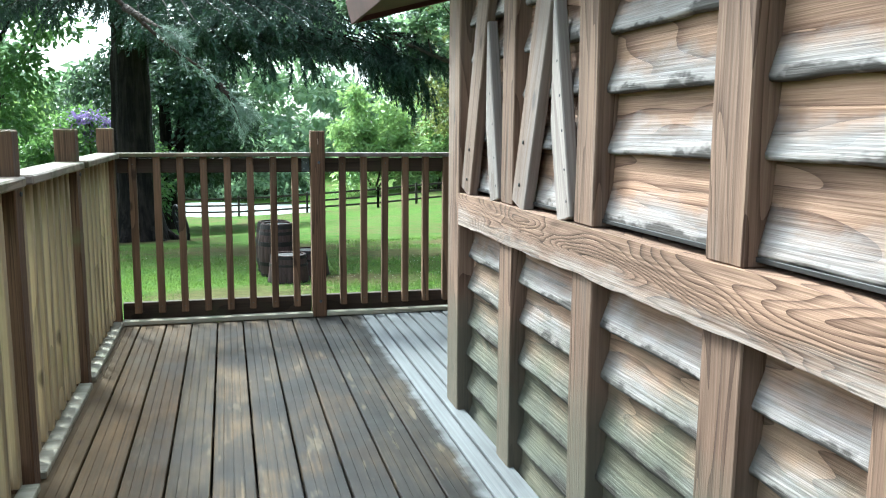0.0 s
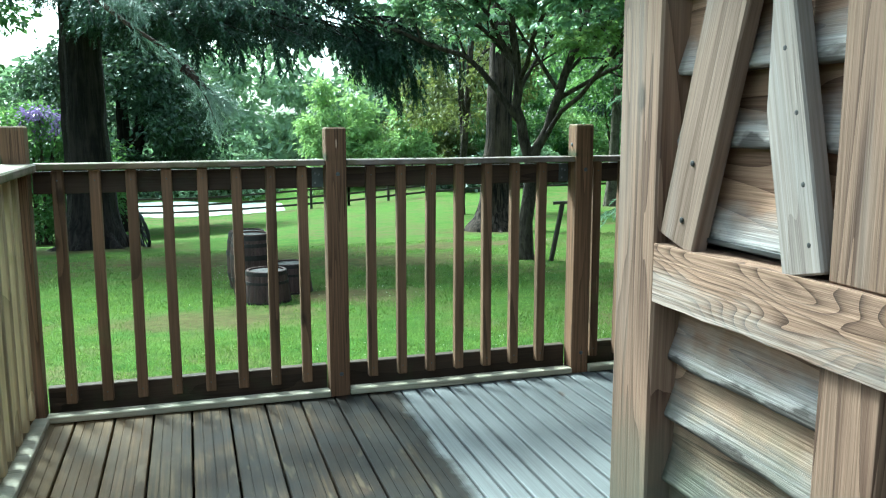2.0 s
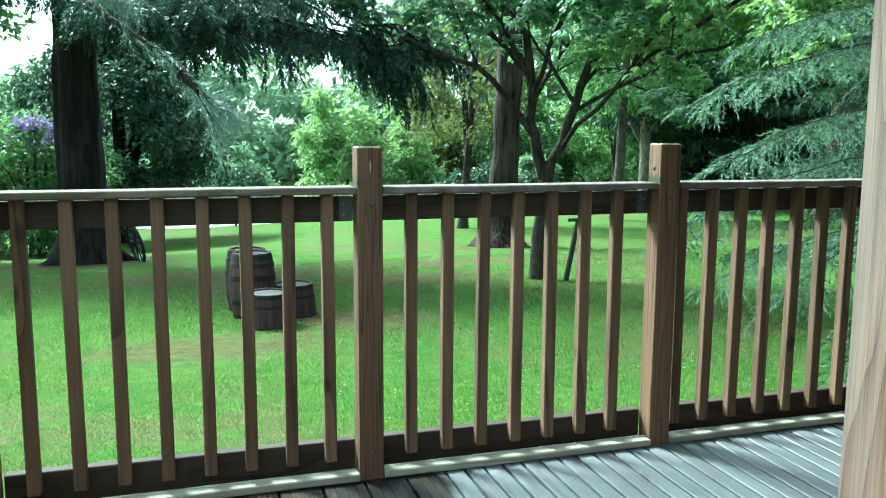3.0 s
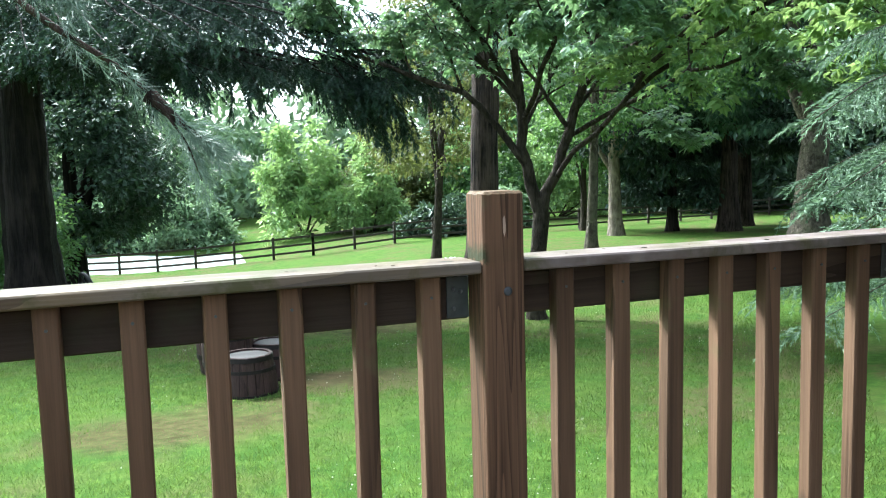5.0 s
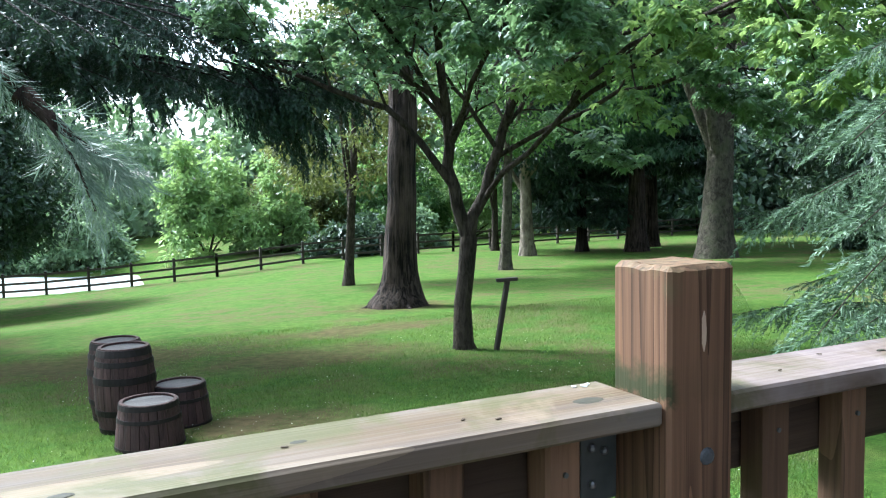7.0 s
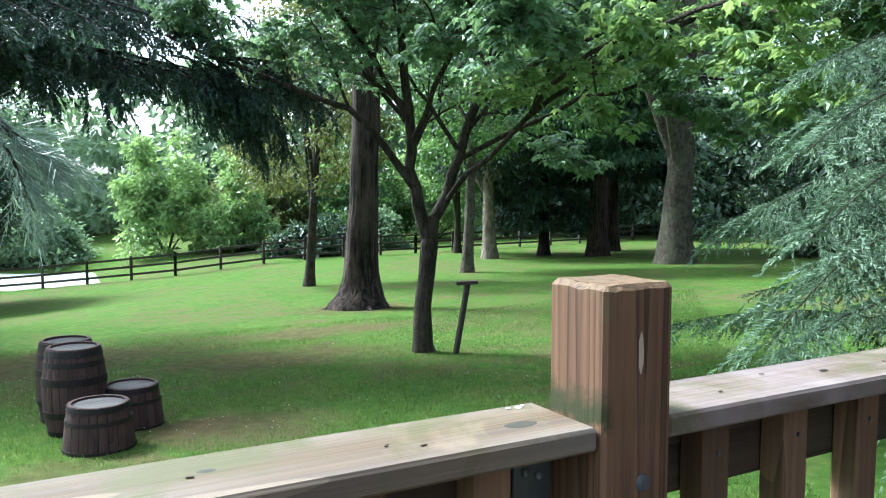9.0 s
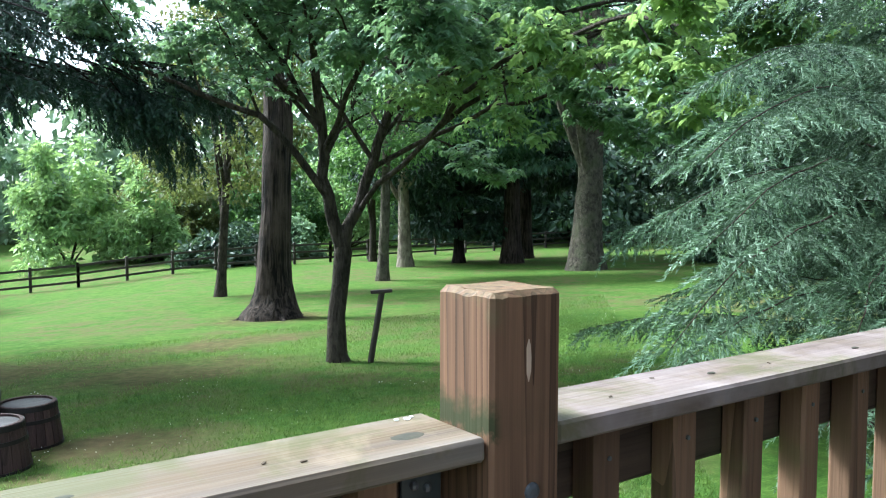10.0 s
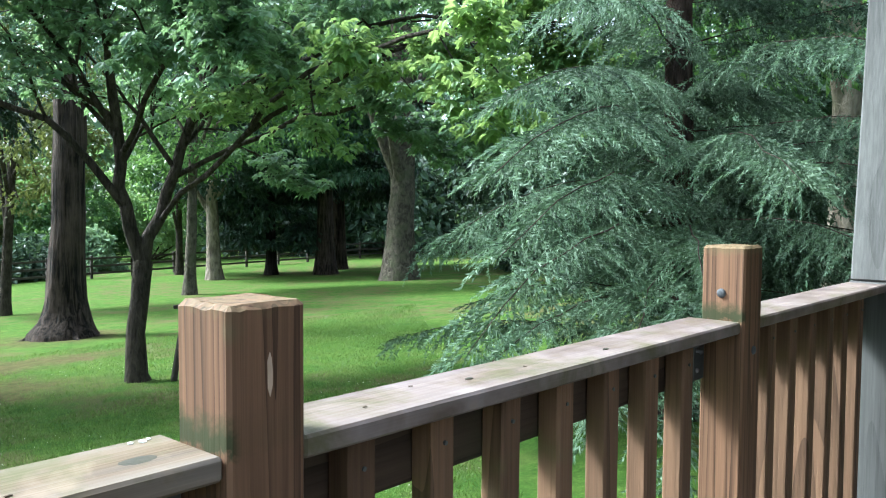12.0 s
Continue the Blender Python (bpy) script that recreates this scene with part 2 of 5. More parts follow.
def grass_mat():
    m = Nodes("lawn", 0.95, 0.03)
    p = m.geo.outputs["Position"]
    big = m.noise(p, 0.22, 4, 0.6)
    mid = m.noise(p, 1.6, 5, 0.65)
    fine = m.noise(p, 42.0, 5, 0.75)
    tuft = m.noise(p, 7.0, 4, 0.65)
    v = m.math("ADD", m.math("MULTIPLY", fine, 0.42), m.math("ADD", m.math("MULTIPLY", mid, 0.2), m.math("MULTIPLY", tuft, 0.38)))
    col = m.ramp(v, [(0.34, (0.020, 0.046, 0.010)), (0.5, (0.050, 0.100, 0.018)), (0.64, (0.112, 0.175, 0.036))])
    worn = m.math("MULTIPLY", m.grey(big, 0.45, 0.57), m.grey(mid, 0.42, 0.58, 0, 0.8))
    col = m.mix(m.grey(mid, 0.40, 0.62, 0, 0.35), col, (0.075, 0.085, 0.022))
    col = m.mix(worn, col, (0.085, 0.072, 0.036))
    # trodden, needle-strewn earth by the barrels and under the redwoods
    ragged = m.grey(m.noise(p, 1.3, 5, 0.7), 0.25, 0.75, -0.75, 0.75)
    for x, y, wide, deep in WORN:
        px, py, pz = m.axes(p)
        u = m.math("POWER", m.math("ABSOLUTE", m.math("DIVIDE", m.math("SUBTRACT", px, x), wide)), 2.0)
        v = m.math("POWER", m.math("ABSOLUTE", m.math("DIVIDE", m.math("SUBTRACT", py, y), deep)), 2.0)
        inside = m.grey(m.math("ADD", m.math("ADD", u, v), ragged), 1.2, 0.2, 0, 0.9)
        bare = m.math("MULTIPLY", inside, m.grey(fine, 0.40, 0.56, 0.35, 1.0))
        col = m.mix(bare, col, m.ramp(tuft, [(0.35, (0.052, 0.034, 0.019)), (0.65, (0.108, 0.076, 0.043))]))
    m.colour(col)
    m.bump(fine, 0.6, 0.03)
    return m.mat


def blotched(m):
    """Rain-worn rail tops: algae stains, bleached and peach-coloured patches."""
    old = m.bsdf.inputs["Base Color"].links[0].from_socket
    p = m.geo.outputs["Position"]
    a = m.noise(p, 6.5, 5, 0.65, 0.5)
    b = m.noise(m.vec(p, (1, 1, 1), m.shift(5.0)), 11.0, 4, 0.6, 0.4)
    col = m.mix(m.grey(a, 0.48, 0.60, 0, 0.85), old, (0.070, 0.066, 0.022))
    # beyond the middle post the boards have bleached to a mauve grey
    px = m.axes(p)[0]
    bleach = m.math("MULTIPLY", m.grey(px, 0.55, 0.62), m.grey(a, 0.62, 0.45, 0.2, 0.75))
    col = m.mix(bleach, col, m.ramp(b, [(0.35, (0.110, 0.082, 0.078)), (0.65, (0.225, 0.186, 0.188))]))
    col = m.mix(m.grey(b, 0.60, 0.70, 0, 0.5), col, (0.215, 0.158, 0.112))
    col = m.mix(m.grey(b, 0.36, 0.28, 0, 0.6), col, (0.07, 0.052, 0.038))
    m.colour(col)
    return m.mat


def mossy_foot(m):
    """Moss that creeps up a post from the flat rail beside it."""
    old = m.bsdf.inputs["Base Color"].links[0].from_socket
    px, py, pz = m.axes(m.geo.outputs["Position"])
    n = m.noise(m.geo.outputs["Position"], 45.0, 4, 0.7)
    high = m.math("ADD", pz, m.math("MULTIPLY", m.math("SUBTRACT", n, 0.5), 0.05))
    up = m.grey(high, 1.084, 1.060, 0, 0.95)
    down = m.grey(high, 1.040, 1.048, 0, 1.0)
    ox = m.axes(m.co.outputs["Object"])[0]
    side = m.grey(ox, 0.014, 0.003, 0.12, 1.0)
    col = m.mix(m.math("MULTIPLY", m.math("MULTIPLY", up, down), side), old, (0.028, 0.034, 0.012))
    rim = m.grey(high, 1.172, 1.19, 0, 0.4)
    m.colour(m.mix(rim, col, (0.13, 0.12, 0.055)))
    return m.mat


LAWN = grass_mat()
DECKING = deck_wood()
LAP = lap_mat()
STUD = timber_mat("stud_timber", 2)
BEAM_WOOD = worn_edge(wood("beam_timber", (0.036, 0.016, 0.009), (0.19, 0.116, 0.080), axis=1, stretch=0.16, scale=6.5, rings=34, grain=0.72, knots=0.3, weather=(0.32, 0.28, 0.26), weather_amount=0.1, bump=0.5, spread=0.45))
BRACE_WOOD = wood("brace_timber", (0.085, 0.052, 0.037), (0.19, 0.13, 0.10), axis=2, rings=8, grain=0.35, knots=0.85, weather=(0.27, 0.235, 0.225), weather_amount=0.35, bump=0.3, spread=0.15).mat
PALE_BRACE = wood("pale_brace_timber", (0.11, 0.084, 0.073), (0.235, 0.196, 0.178), axis=2, rings=7, grain=0.3, knots=0.95, weather=(0.25, 0.228, 0.222), weather_amount=0.45, bump=0.3, spread=0.2).mat
RAIL_POST = wood("rail_post_timber", (0.036, 0.018, 0.010), (0.155, 0.084, 0.048), axis=2, stretch=0.015, scale=15.0, rings=16, grain=0.45, knots=0, bump=0.25, green=(0.10, 0.11, 0.05), green_amount=0.15, spread=0.2)
RAIL_POST = mossy_foot(RAIL_POST)
RAIL_X = blotched(wood("rail_cap_timber", (0.066, 0.042, 0.024), (0.148, 0.104, 0.062), axis=0, rings=9, grain=0.6, fine=0.6, knots=0.9, weather=(0.185, 0.163, 0.152), weather_amount=0.3, rough=0.6, spread=0.35))
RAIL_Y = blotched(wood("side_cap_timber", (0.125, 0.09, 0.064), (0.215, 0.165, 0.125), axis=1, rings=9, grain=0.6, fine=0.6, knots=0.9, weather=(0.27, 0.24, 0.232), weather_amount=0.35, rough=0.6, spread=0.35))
# green-stained under-rail timber, darkened for the shade below the caps
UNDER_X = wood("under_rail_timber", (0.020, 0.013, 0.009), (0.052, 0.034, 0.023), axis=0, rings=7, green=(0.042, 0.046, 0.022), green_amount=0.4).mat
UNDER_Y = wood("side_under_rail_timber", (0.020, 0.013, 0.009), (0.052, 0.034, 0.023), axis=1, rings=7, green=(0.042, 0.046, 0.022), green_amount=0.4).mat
BALUSTER = wood("baluster_timber", (0.056, 0.031, 0.018), (0.158, 0.090, 0.053), axis=2, rings=6, grain=0.5, knots=0.75, green=(0.12, 0.12, 0.05), green_amount=0.15).mat
# lighter, yellower baluster copy; the light on the side railing is put into its colour
LIT_BALUSTER = wood("lit_yellowed_baluster_timber", (0.17, 0.13, 0.078), (0.37, 0.285, 0.175), axis=2, rings=6, grain=0.5, knots=0.75, green=(0.19, 0.18, 0.07), green_amount=0.2).mat
SILL = wood("sill_timber", (0.19, 0.165, 0.12), (0.36, 0.325, 0.255), axis=0, rings=6, green=(0.25, 0.27, 0.18), green_amount=0.4).mat
GREY_POST = wood("grey_post_timber", (0.060, 0.059, 0.058), (0.105, 0.103, 0.100), axis=2, rings=6, grain=0.3, knots=0.2).mat
STEEL = plain("galvanised_steel", (0.22, 0.225, 0.24), 0.45, 0.9, 0.25, 60)
DARK_STEEL = plain("bracket_steel", (0.10, 0.11, 0.11), 0.5, 0.7, 0.3, 40)
BLACK = plain("flashing", (0.018, 0.016, 0.016), 0.6, 0.0, 0.3, 30)
ROOF_RED = plain("roof_felt", (0.06, 0.021, 0.017), 0.8, 0.0, 0.3, 12)
SOFFIT = wood("soffit_boards", (0.16, 0.10, 0.06), (0.3, 0.2, 0.13), axis=1, rings=6).mat
BARREL = wood("barrel_oak", (0.018, 0.010, 0.010), (0.066, 0.036, 0.032), axis=2, rings=5, grain=0.4, knots=0, weather=(0.070, 0.042, 0.038), weather_amount=0.3).mat
HOOP = plain("barrel_hoop_iron", (0.019, 0.0145, 0.014), 0.6, 0.4, 0.4, 15)
LID = wood("barrel_lid_oak", (0.036, 0.032, 0.032), (0.088, 0.080, 0.078), axis=0, rings=5, grain=0.4, knots=0).mat
FENCE = plain("fence_timber", (0.045, 0.036, 0.030), 0.8, 0, 0.3, 8)
BARK_DARK = bark_mat("dark_redwood_bark", (0.007, 0.006, 0.0055), (0.030, 0.023, 0.020), 0.08, 9)
BARK_RED = bark_mat("fibrous_redwood_bark", (0.006, 0.0045, 0.004), (0.072, 0.052, 0.042), 0.07, 13)
BARK_GREY = bark_mat("smooth_grey_bark", (0.045, 0.038, 0.029), (0.13, 0.112, 0.088), 0.6, 7, (0.07, 0.078, 0.042))
BARK_PALE = bark_mat("pale_bark", (0.11, 0.09, 0.07), (0.27, 0.225, 0.18), 0.4, 7)
BARK_THIN = bark_mat("young_bark", (0.022, 0.018, 0.014), (0.075, 0.06, 0.045), 0.3, 16)
BARK_CEDAR = bark_mat("cedar_bark", (0.020, 0.014, 0.011), (0.07, 0.047, 0.037), 0.2, 14)
MAPLE = leaf_mat("maple_leaves", (0.024, 0.068, 0.040), (0.165, 0.270, 0.160), (0.34, 0.50, 0.18), 0.46, rough=0.32, spec=0.55)
# lit copy of the maple leaves, with sunlight put into the colour
LIT_MAPLE = leaf_mat("sunlit_maple_leaves", (0.045, 0.110, 0.045), (0.19, 0.30, 0.095), (0.46, 0.60, 0.17), 0.50, rough=0.36)
BRIGHT = leaf_mat("bright_leaves", (0.12, 0.23, 0.08), (0.32, 0.46, 0.18), (0.4, 0.5, 0.15), 0.4)
MIDLEAF = leaf_mat("wood_leaves", (0.018, 0.060, 0.020), (0.09, 0.185, 0.055), (0.25, 0.40, 0.10), 0.42)
DULL = leaf_mat("olive_leaves", (0.035, 0.055, 0.016), (0.13, 0.15, 0.045), (0.28, 0.3, 0.08), 0.35)
NEEDLE = leaf_mat("cedar_needles", (0.008, 0.022, 0.012), (0.105, 0.158, 0.095), (0.12, 0.22, 0.08), 0.18, rough=0.65, patch=1.6, single=0.3)
NEW_NEEDLE = leaf_mat("new_cedar_needles", (0.058, 0.108, 0.070), (0.205, 0.285, 0.195), (0.25, 0.40, 0.17), 0.30, rough=0.6, patch=1.8, single=0.4)
SPRUCE = leaf_mat("dark_conifer_needles", (0.006, 0.017, 0.010), (0.038, 0.074, 0.049), (0.08, 0.14, 0.05), 0.12, patch=2.5, single=0.3)
SPRAY = leaf_mat("fir_sprays", (0.022, 0.062, 0.038), (0.11, 0.19, 0.12), (0.1, 0.2, 0.1), 0.2)
PINE = leaf_mat("pine_needles", (0.04, 0.08, 0.058), (0.20, 0.262, 0.205), (0.2, 0.28, 0.18), 0.2)
# paled leaf colour for the far trees: the haze is painted in
FARLEAF = leaf_mat("hazed_leaves", (0.085, 0.15, 0.085), (0.24, 0.34, 0.20), (0.3, 0.42, 0.18), 0.35)
# darker leaves with the shade of the deep woods put into their colour
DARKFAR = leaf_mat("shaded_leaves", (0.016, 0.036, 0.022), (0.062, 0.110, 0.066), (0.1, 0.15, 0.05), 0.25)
LILAC = leaf_mat("lilac_flowers", (0.10, 0.06, 0.18), (0.27, 0.19, 0.42), (0.25, 0.18, 0.4), 0.3)
GRASS = leaf_mat("grass_blades", (0.018, 0.05, 0.010), (0.105, 0.175, 0.036), (0.3, 0.45, 0.08), 0.35)
CLOVER = plain("clover_flowers", (0.75, 0.75, 0.68), 0.7)
# pale base colour holds the white sky's reflection
WATER = plain("pond_water", (0.5, 0.53, 0.51), 0.2, 0, 0.1, 0.5, 0.03)
BOLT = plain("dull_bolt", (0.07, 0.073, 0.08), 0.55, 0.2, 0.3, 200)
KNOT = plain("knot_wood", (0.034, 0.031, 0.020), 0.7, 0, 0.4, 120)
LITTER = plain("leaf_litter", (0.05, 0.032, 0.018), 0.8)
SCAR = plain("splintered_wood", (0.42, 0.30, 0.22), 0.8)
DROPPING = plain("dropping", (0.7, 0.7, 0.68), 0.7)
TYRE = plain("tyre_rubber", (0.012, 0.012, 0.013), 0.7)


# ---- mesh helpers ----
def mesh_np(name, verts, faces, mat, smooth=False):
    """A mesh from arrays of places and of triangles or quads."""
    verts, faces = np.asarray(verts, float), np.asarray(faces, int)
    me = bpy.data.meshes.new(name)
    k = faces.shape[1]
    me.vertices.add(len(verts))
    me.vertices.foreach_set("co", verts.ravel())
    me.loops.add(faces.size)
    me.loops.foreach_set("vertex_index", faces.ravel())
    me.polygons.add(len(faces))
    me.polygons.foreach_set("loop_start", np.arange(0, faces.size, k))
    me.polygons.foreach_set("use_smooth", np.full(len(faces), smooth))
    me.update(calc_edges=True)
    me.materials.append(mat)
    return me


def child(name, me, parent, m=None, label=""):
    ob = new(name, me)
    ob.parent = parent
    if m is not None:
        ob.matrix_basis = m
    return tagged(ob, label) if label else ob


def part(name, bm, material, parent, label="", m=None):
    """Links a bmesh as one mesh object under a thing or a part."""
    me = bpy.data.meshes.new(name)
    bm.to_mesh(me)
    bm.free()
    me.materials.append(material)
    return child(name, me, parent, m, label)


def thing(name, x, y, z, label, category, group="", kind=""):
    ob = new(name)
    ob.empty_display_size = 0.1
    ob.location = (x, y, z)
    return tagged(ob, label, category, group, kind)


def box_bm(x0, x1, y0, y1, z0, z1, bevel=0.004, cuts=0, warp=0.0, seed=0):
    """A sawn timber: a box with eased edges and, if asked, a slight wander along its length."""
    bm = bmesh.new()
    bmesh.ops.create_cube(bm, size=1)
    for v in bm.verts:
        v.co = Vector(((x0 + x1) / 2 + v.co.x * (x1 - x0), (y0 + y1) / 2 + v.co.y * (y1 - y0), (z0 + z1) / 2 + v.co.z * (z1 - z0)))
    if cuts:
        dims = [x1 - x0, y1 - y0, z1 - z0]
        ax = dims.index(max(dims))
        es = [e for e in bm.edges if abs((e.verts[0].co - e.verts[1].co)[ax]) > 0.5 * dims[ax]]
        bmesh.ops.subdivide_edges(bm, edges=es, cuts=cuts)
        for v in bm.verts:
            q = Vector((seed * 3.7, seed * 1.3, v.co[ax] * 1.7))
            d = noise.noise_vector(q) * warp
            d[ax] = 0
            v.co += d
    if bevel:
        sharp = [e for e in bm.edges if len(e.link_faces) == 2 and e.calc_face_angle(0) > 1.0]
        bmesh.ops.bevel(bm, geom=sharp, offset=bevel, segments=1, affect="EDGES")
    return bm


def timber(name, parent, mat, x0, x1, y0, y1, z0, z1, label="", **more):
    """A timber with its own origin at its lower end, so that the grain starts anew in each."""
    bm = box_bm(0, x1 - x0, 0, y1 - y0, 0, z1 - z0, **more)
    return part(name, bm, mat, parent, label, pose(x0 - parent.location.x, y0 - parent.location.y, z0 - parent.location.z))


def tube_arrays(paths, sides=7):
    """Tapered tubes round polylines: each is (places, radii)."""
    vs, fs, base = [], [], 0
    turn = np.arange(sides) * 2 * np.pi / sides
    for pts, rad in paths:
        pts, rad = np.asarray(pts, float), np.asarray(rad, float)
        d = np.gradient(pts, axis=0)
        d /= np.linalg.norm(d, axis=1)[:, None] + 1e-9
        ref = np.where(np.abs(d[:, 2:3]) > 0.9, [[1.0, 0, 0]], [[0, 0, 1.0]])
        u = np.cross(d, ref)
        u /= np.linalg.norm(u, axis=1)[:, None] + 1e-9
        w = np.cross(d, u)
        for i in range(1, len(u)):
            if np.dot(u[i], u[i - 1]) < 0:
                u[i], w[i] = -u[i], -w[i]
        ring = pts[:, None] + rad[:, None, None] * (np.cos(turn)[None, :, None] * u[:, None] + np.sin(turn)[None, :, None] * w[:, None])
        n = len(pts)
        vs.append(ring.reshape(-1, 3))
        i, j = np.meshgrid(np.arange(n - 1), np.arange(sides), indexing="ij")
        a = base + i * sides + j
        b = base + i * sides + (j + 1) % sides
        fs.append(np.stack([a, b, b + sides, a + sides], -1).reshape(-1, 4))
        base += n * sides
    return np.concatenate(vs), np.concatenate(fs)


def frames(way, up_jitter, rng):
    """Rotation matrices whose first axis follows way, with a random roll."""
    n = len(way)
    x = way / (np.linalg.norm(way, axis=1)[:, None] + 1e-9)
    ref = np.array([0, 0, 1.0]) + rng.normal(0, up_jitter, (n, 3))
    y = np.cross(ref, x)
    y /= np.linalg.norm(y, axis=1)[:, None] + 1e-9
    z = np.cross(x, y)
    return np.stack([x, y, z], -1)


def scatter(tv, tf, places, mats, sizes):
    """Copies of one small template, joined into arrays."""
    tv, tf = np.asarray(tv, float), np.asarray(tf, int)
    v = places[:, None] + np.einsum("nij,kj->nki", mats, tv) * sizes[:, None, None]
    f = tf[None] + (np.arange(len(places)) * len(tv))[:, None, None]
    return v.reshape(-1, 3), f.reshape(-1, tf.shape[1])


# small leaf shapes, along +x, a unit long
LEAF_V = [(0, 0, 0), (0.45, 0.27, 0.09), (1, 0, -0.08), (0.45, -0.27, 0.09)]
LEAF_F = [(0, 1, 2), (0, 2, 3)]
PALM_V = [(0, 0, 0), (0.6, 0.2, 0.05), (1, 0, -0.12), (0.6, -0.2, 0.05), (0.46, 0.36, 0.03), (0.56, 0.52, -0.1), (0.3, 0.36, 0.02), (0.46, -0.36, 0.03), (0.56, -0.52, -0.1), (0.3, -0.36, 0.02), (0.1, 0.45, -0.06), (0.1, -0.45, -0.06)]
PALM_F = [(0, 1, 2), (0, 2, 3), (0, 4, 1), (0, 3, 7), (4, 5, 1), (7, 3, 8), (0, 10, 6), (0, 9, 11), (0, 6, 4), (0, 7, 9)]


def twig_template(rng, needles, length, width, spread, droop=0.0, lift=0.0):
    """A twig set with fine needles, a unit long; triangles only."""
    v, f = [], []
    for i in range(needles):
        s = (i + 0.5) / needles
        a = rng.uniform(0, 2 * math.pi)
        b = np.array([s, 0, -droop * s * s])
        out = np.array([spread, math.cos(a), 0.7 * math.sin(a) + lift])
        out /= np.linalg.norm(out)
        side = np.cross(out, [math.sin(a * 3), math.cos(a * 5), 0.4])
        side /= np.linalg.norm(side) + 1e-9
        L = length * rng.uniform(0.7, 1.2) * (1 - 0.35 * s)
        k = len(v)
        v += [b - side * width, b + side * width, b + out * L]
        f.append((k, k + 1, k + 2))
    return np.array(v), np.array(f)


def ground_height(x, y):
    sp = lambda u, w: (u + np.sqrt(u * u + w * w)) / 2
    yy = 40 - sp(40 - y, 6)
    left = 0.085 * sp(yy - 22 - 1.2 * sp(x, 3), 4)
    return -0.65 - 0.06 * sp(yy - 5, 2) - left - 0.012 * sp(y - 40, 6)


# ---- ground and water ----
def ground():
    a = np.concatenate([-np.geomspace(900, 40, 16), np.linspace(-36, 70, 108), np.geomspace(75, 900, 16)])
    b = np.concatenate([-np.geomspace(900, 20, 14), np.linspace(-16, 64, 100), np.geomspace(68, 900, 16)])
    X, Y = np.meshgrid(a, b, indexing="ij")
    Z = ground_height(X, Y)
    # the bank falls to the pond beyond the fence
    pond = np.clip((Y - 51.6 + 0.495 * X) / 1.8, 0, 1) * np.clip((9 - X) / 3, 0, 1) * np.clip((65 - Y) / 2.5, 0, 1) * np.clip((X + 80) / 10, 0, 1)
    Z = Z - 0.9 * pond
    rng = np.random.default_rng(3)
    Z = Z + rng.normal(0, 0.006, Z.shape)
    n, m = X.shape
    i, j = np.meshgrid(np.arange(n - 1), np.arange(m - 1), indexing="ij")
    k = i * m + j
    f = np.stack([k, k + m, k + m + 1, k + 1], -1).reshape(-1, 4)
    ob = new("ground", mesh_np("ground", np.stack([X, Y, Z], -1).reshape(-1, 3), f, LAWN, True))
    tagged(ob, "mown green lawn with worn earthy patches, sloping to a pond", "lawn", kind="structure")
    bm = bmesh.new()
    bmesh.ops.create_grid(bm, x_segments=8, y_segments=6, size=1)
    for v in bm.verts:
        v.co = Vector((-36 + v.co.x * 46, 57 + v.co.y * 9, -4.62))
    me = bpy.data.meshes.new("water")
    bm.to_mesh(me)
    bm.free()
    me.materials.append(WATER)
    tagged(new("water", me), "still pond water, the white sky's reflection put into its pale colour", "pond", kind="structure")


ground()


def grass_field():
    """Short blades on the stretch of lawn that lies nearest the deck."""
    rng = np.random.default_rng(5)
    n = 260000
    y = 5.4 + 15 * rng.random(n) ** 1.35
    x = -3 + rng.random(n) * (4 + (y - 4) * 0.95)
    bare = np.min([((x - a) / c) ** 2 + ((y - b) / d) ** 2 for a, b, c, d in WORN], axis=0)
    keep = bare + rng.uniform(-0.7, 0.7, n) > 0.9
    x, y = x[keep], y[keep]
    n = len(x)
    z = ground_height(x, y)
    way = np.stack([rng.normal(0, 0.6, n), rng.normal(0, 0.6, n), np.ones(n)], -1)
    v, f = scatter([(0, -0.09, 0), (0, 0.09, 0), (1, 0, 0.1)], [(0, 1, 2)], np.stack([x, y, z - 0.004], -1), frames(way, 1.0, rng), rng.uniform(0.018, 0.044, n) * (1 + 0.03 * (y - 5)))
    tagged(new("grass", mesh_np("grass", v, f, GRASS)), "short mown grass blades on the lawn", "grass", kind="stuff")
    n = 2200
    y = 5.5 + 12 * rng.random(n)
    x = -3 + rng.random(n) * (4 + (y - 4) * 0.95)
    keep = np.array([noise.noise(Vector((a * 0.5, b * 0.5, 3.0))) > 0.12 for a, b in zip(x, y)])
    x, y = x[keep], y[keep]
    n = len(x)
    way = np.stack([rng.normal(0, 1, n), rng.normal(0, 1, n), rng.normal(0, 0.2, n)], -1)
    v, f = scatter([(-0.5, -0.3, 0), (0.5, -0.3, 0), (0, 0.6, 0.2), (0, 0, 0.6)], [(0, 1, 3), (1, 2, 3), (2, 0, 3)], np.stack([x, y, ground_height(x, y) + 0.03], -1), frames(way, 0.1, rng), rng.uniform(0.006, 0.014, n))
    tagged(new("clover", mesh_np("clover", v, f, CLOVER)), "tiny white clover flowers dotted in the lawn", "clover", kind="stuff")


# ---- deck railings ----
RAIL_TOP = 1.045


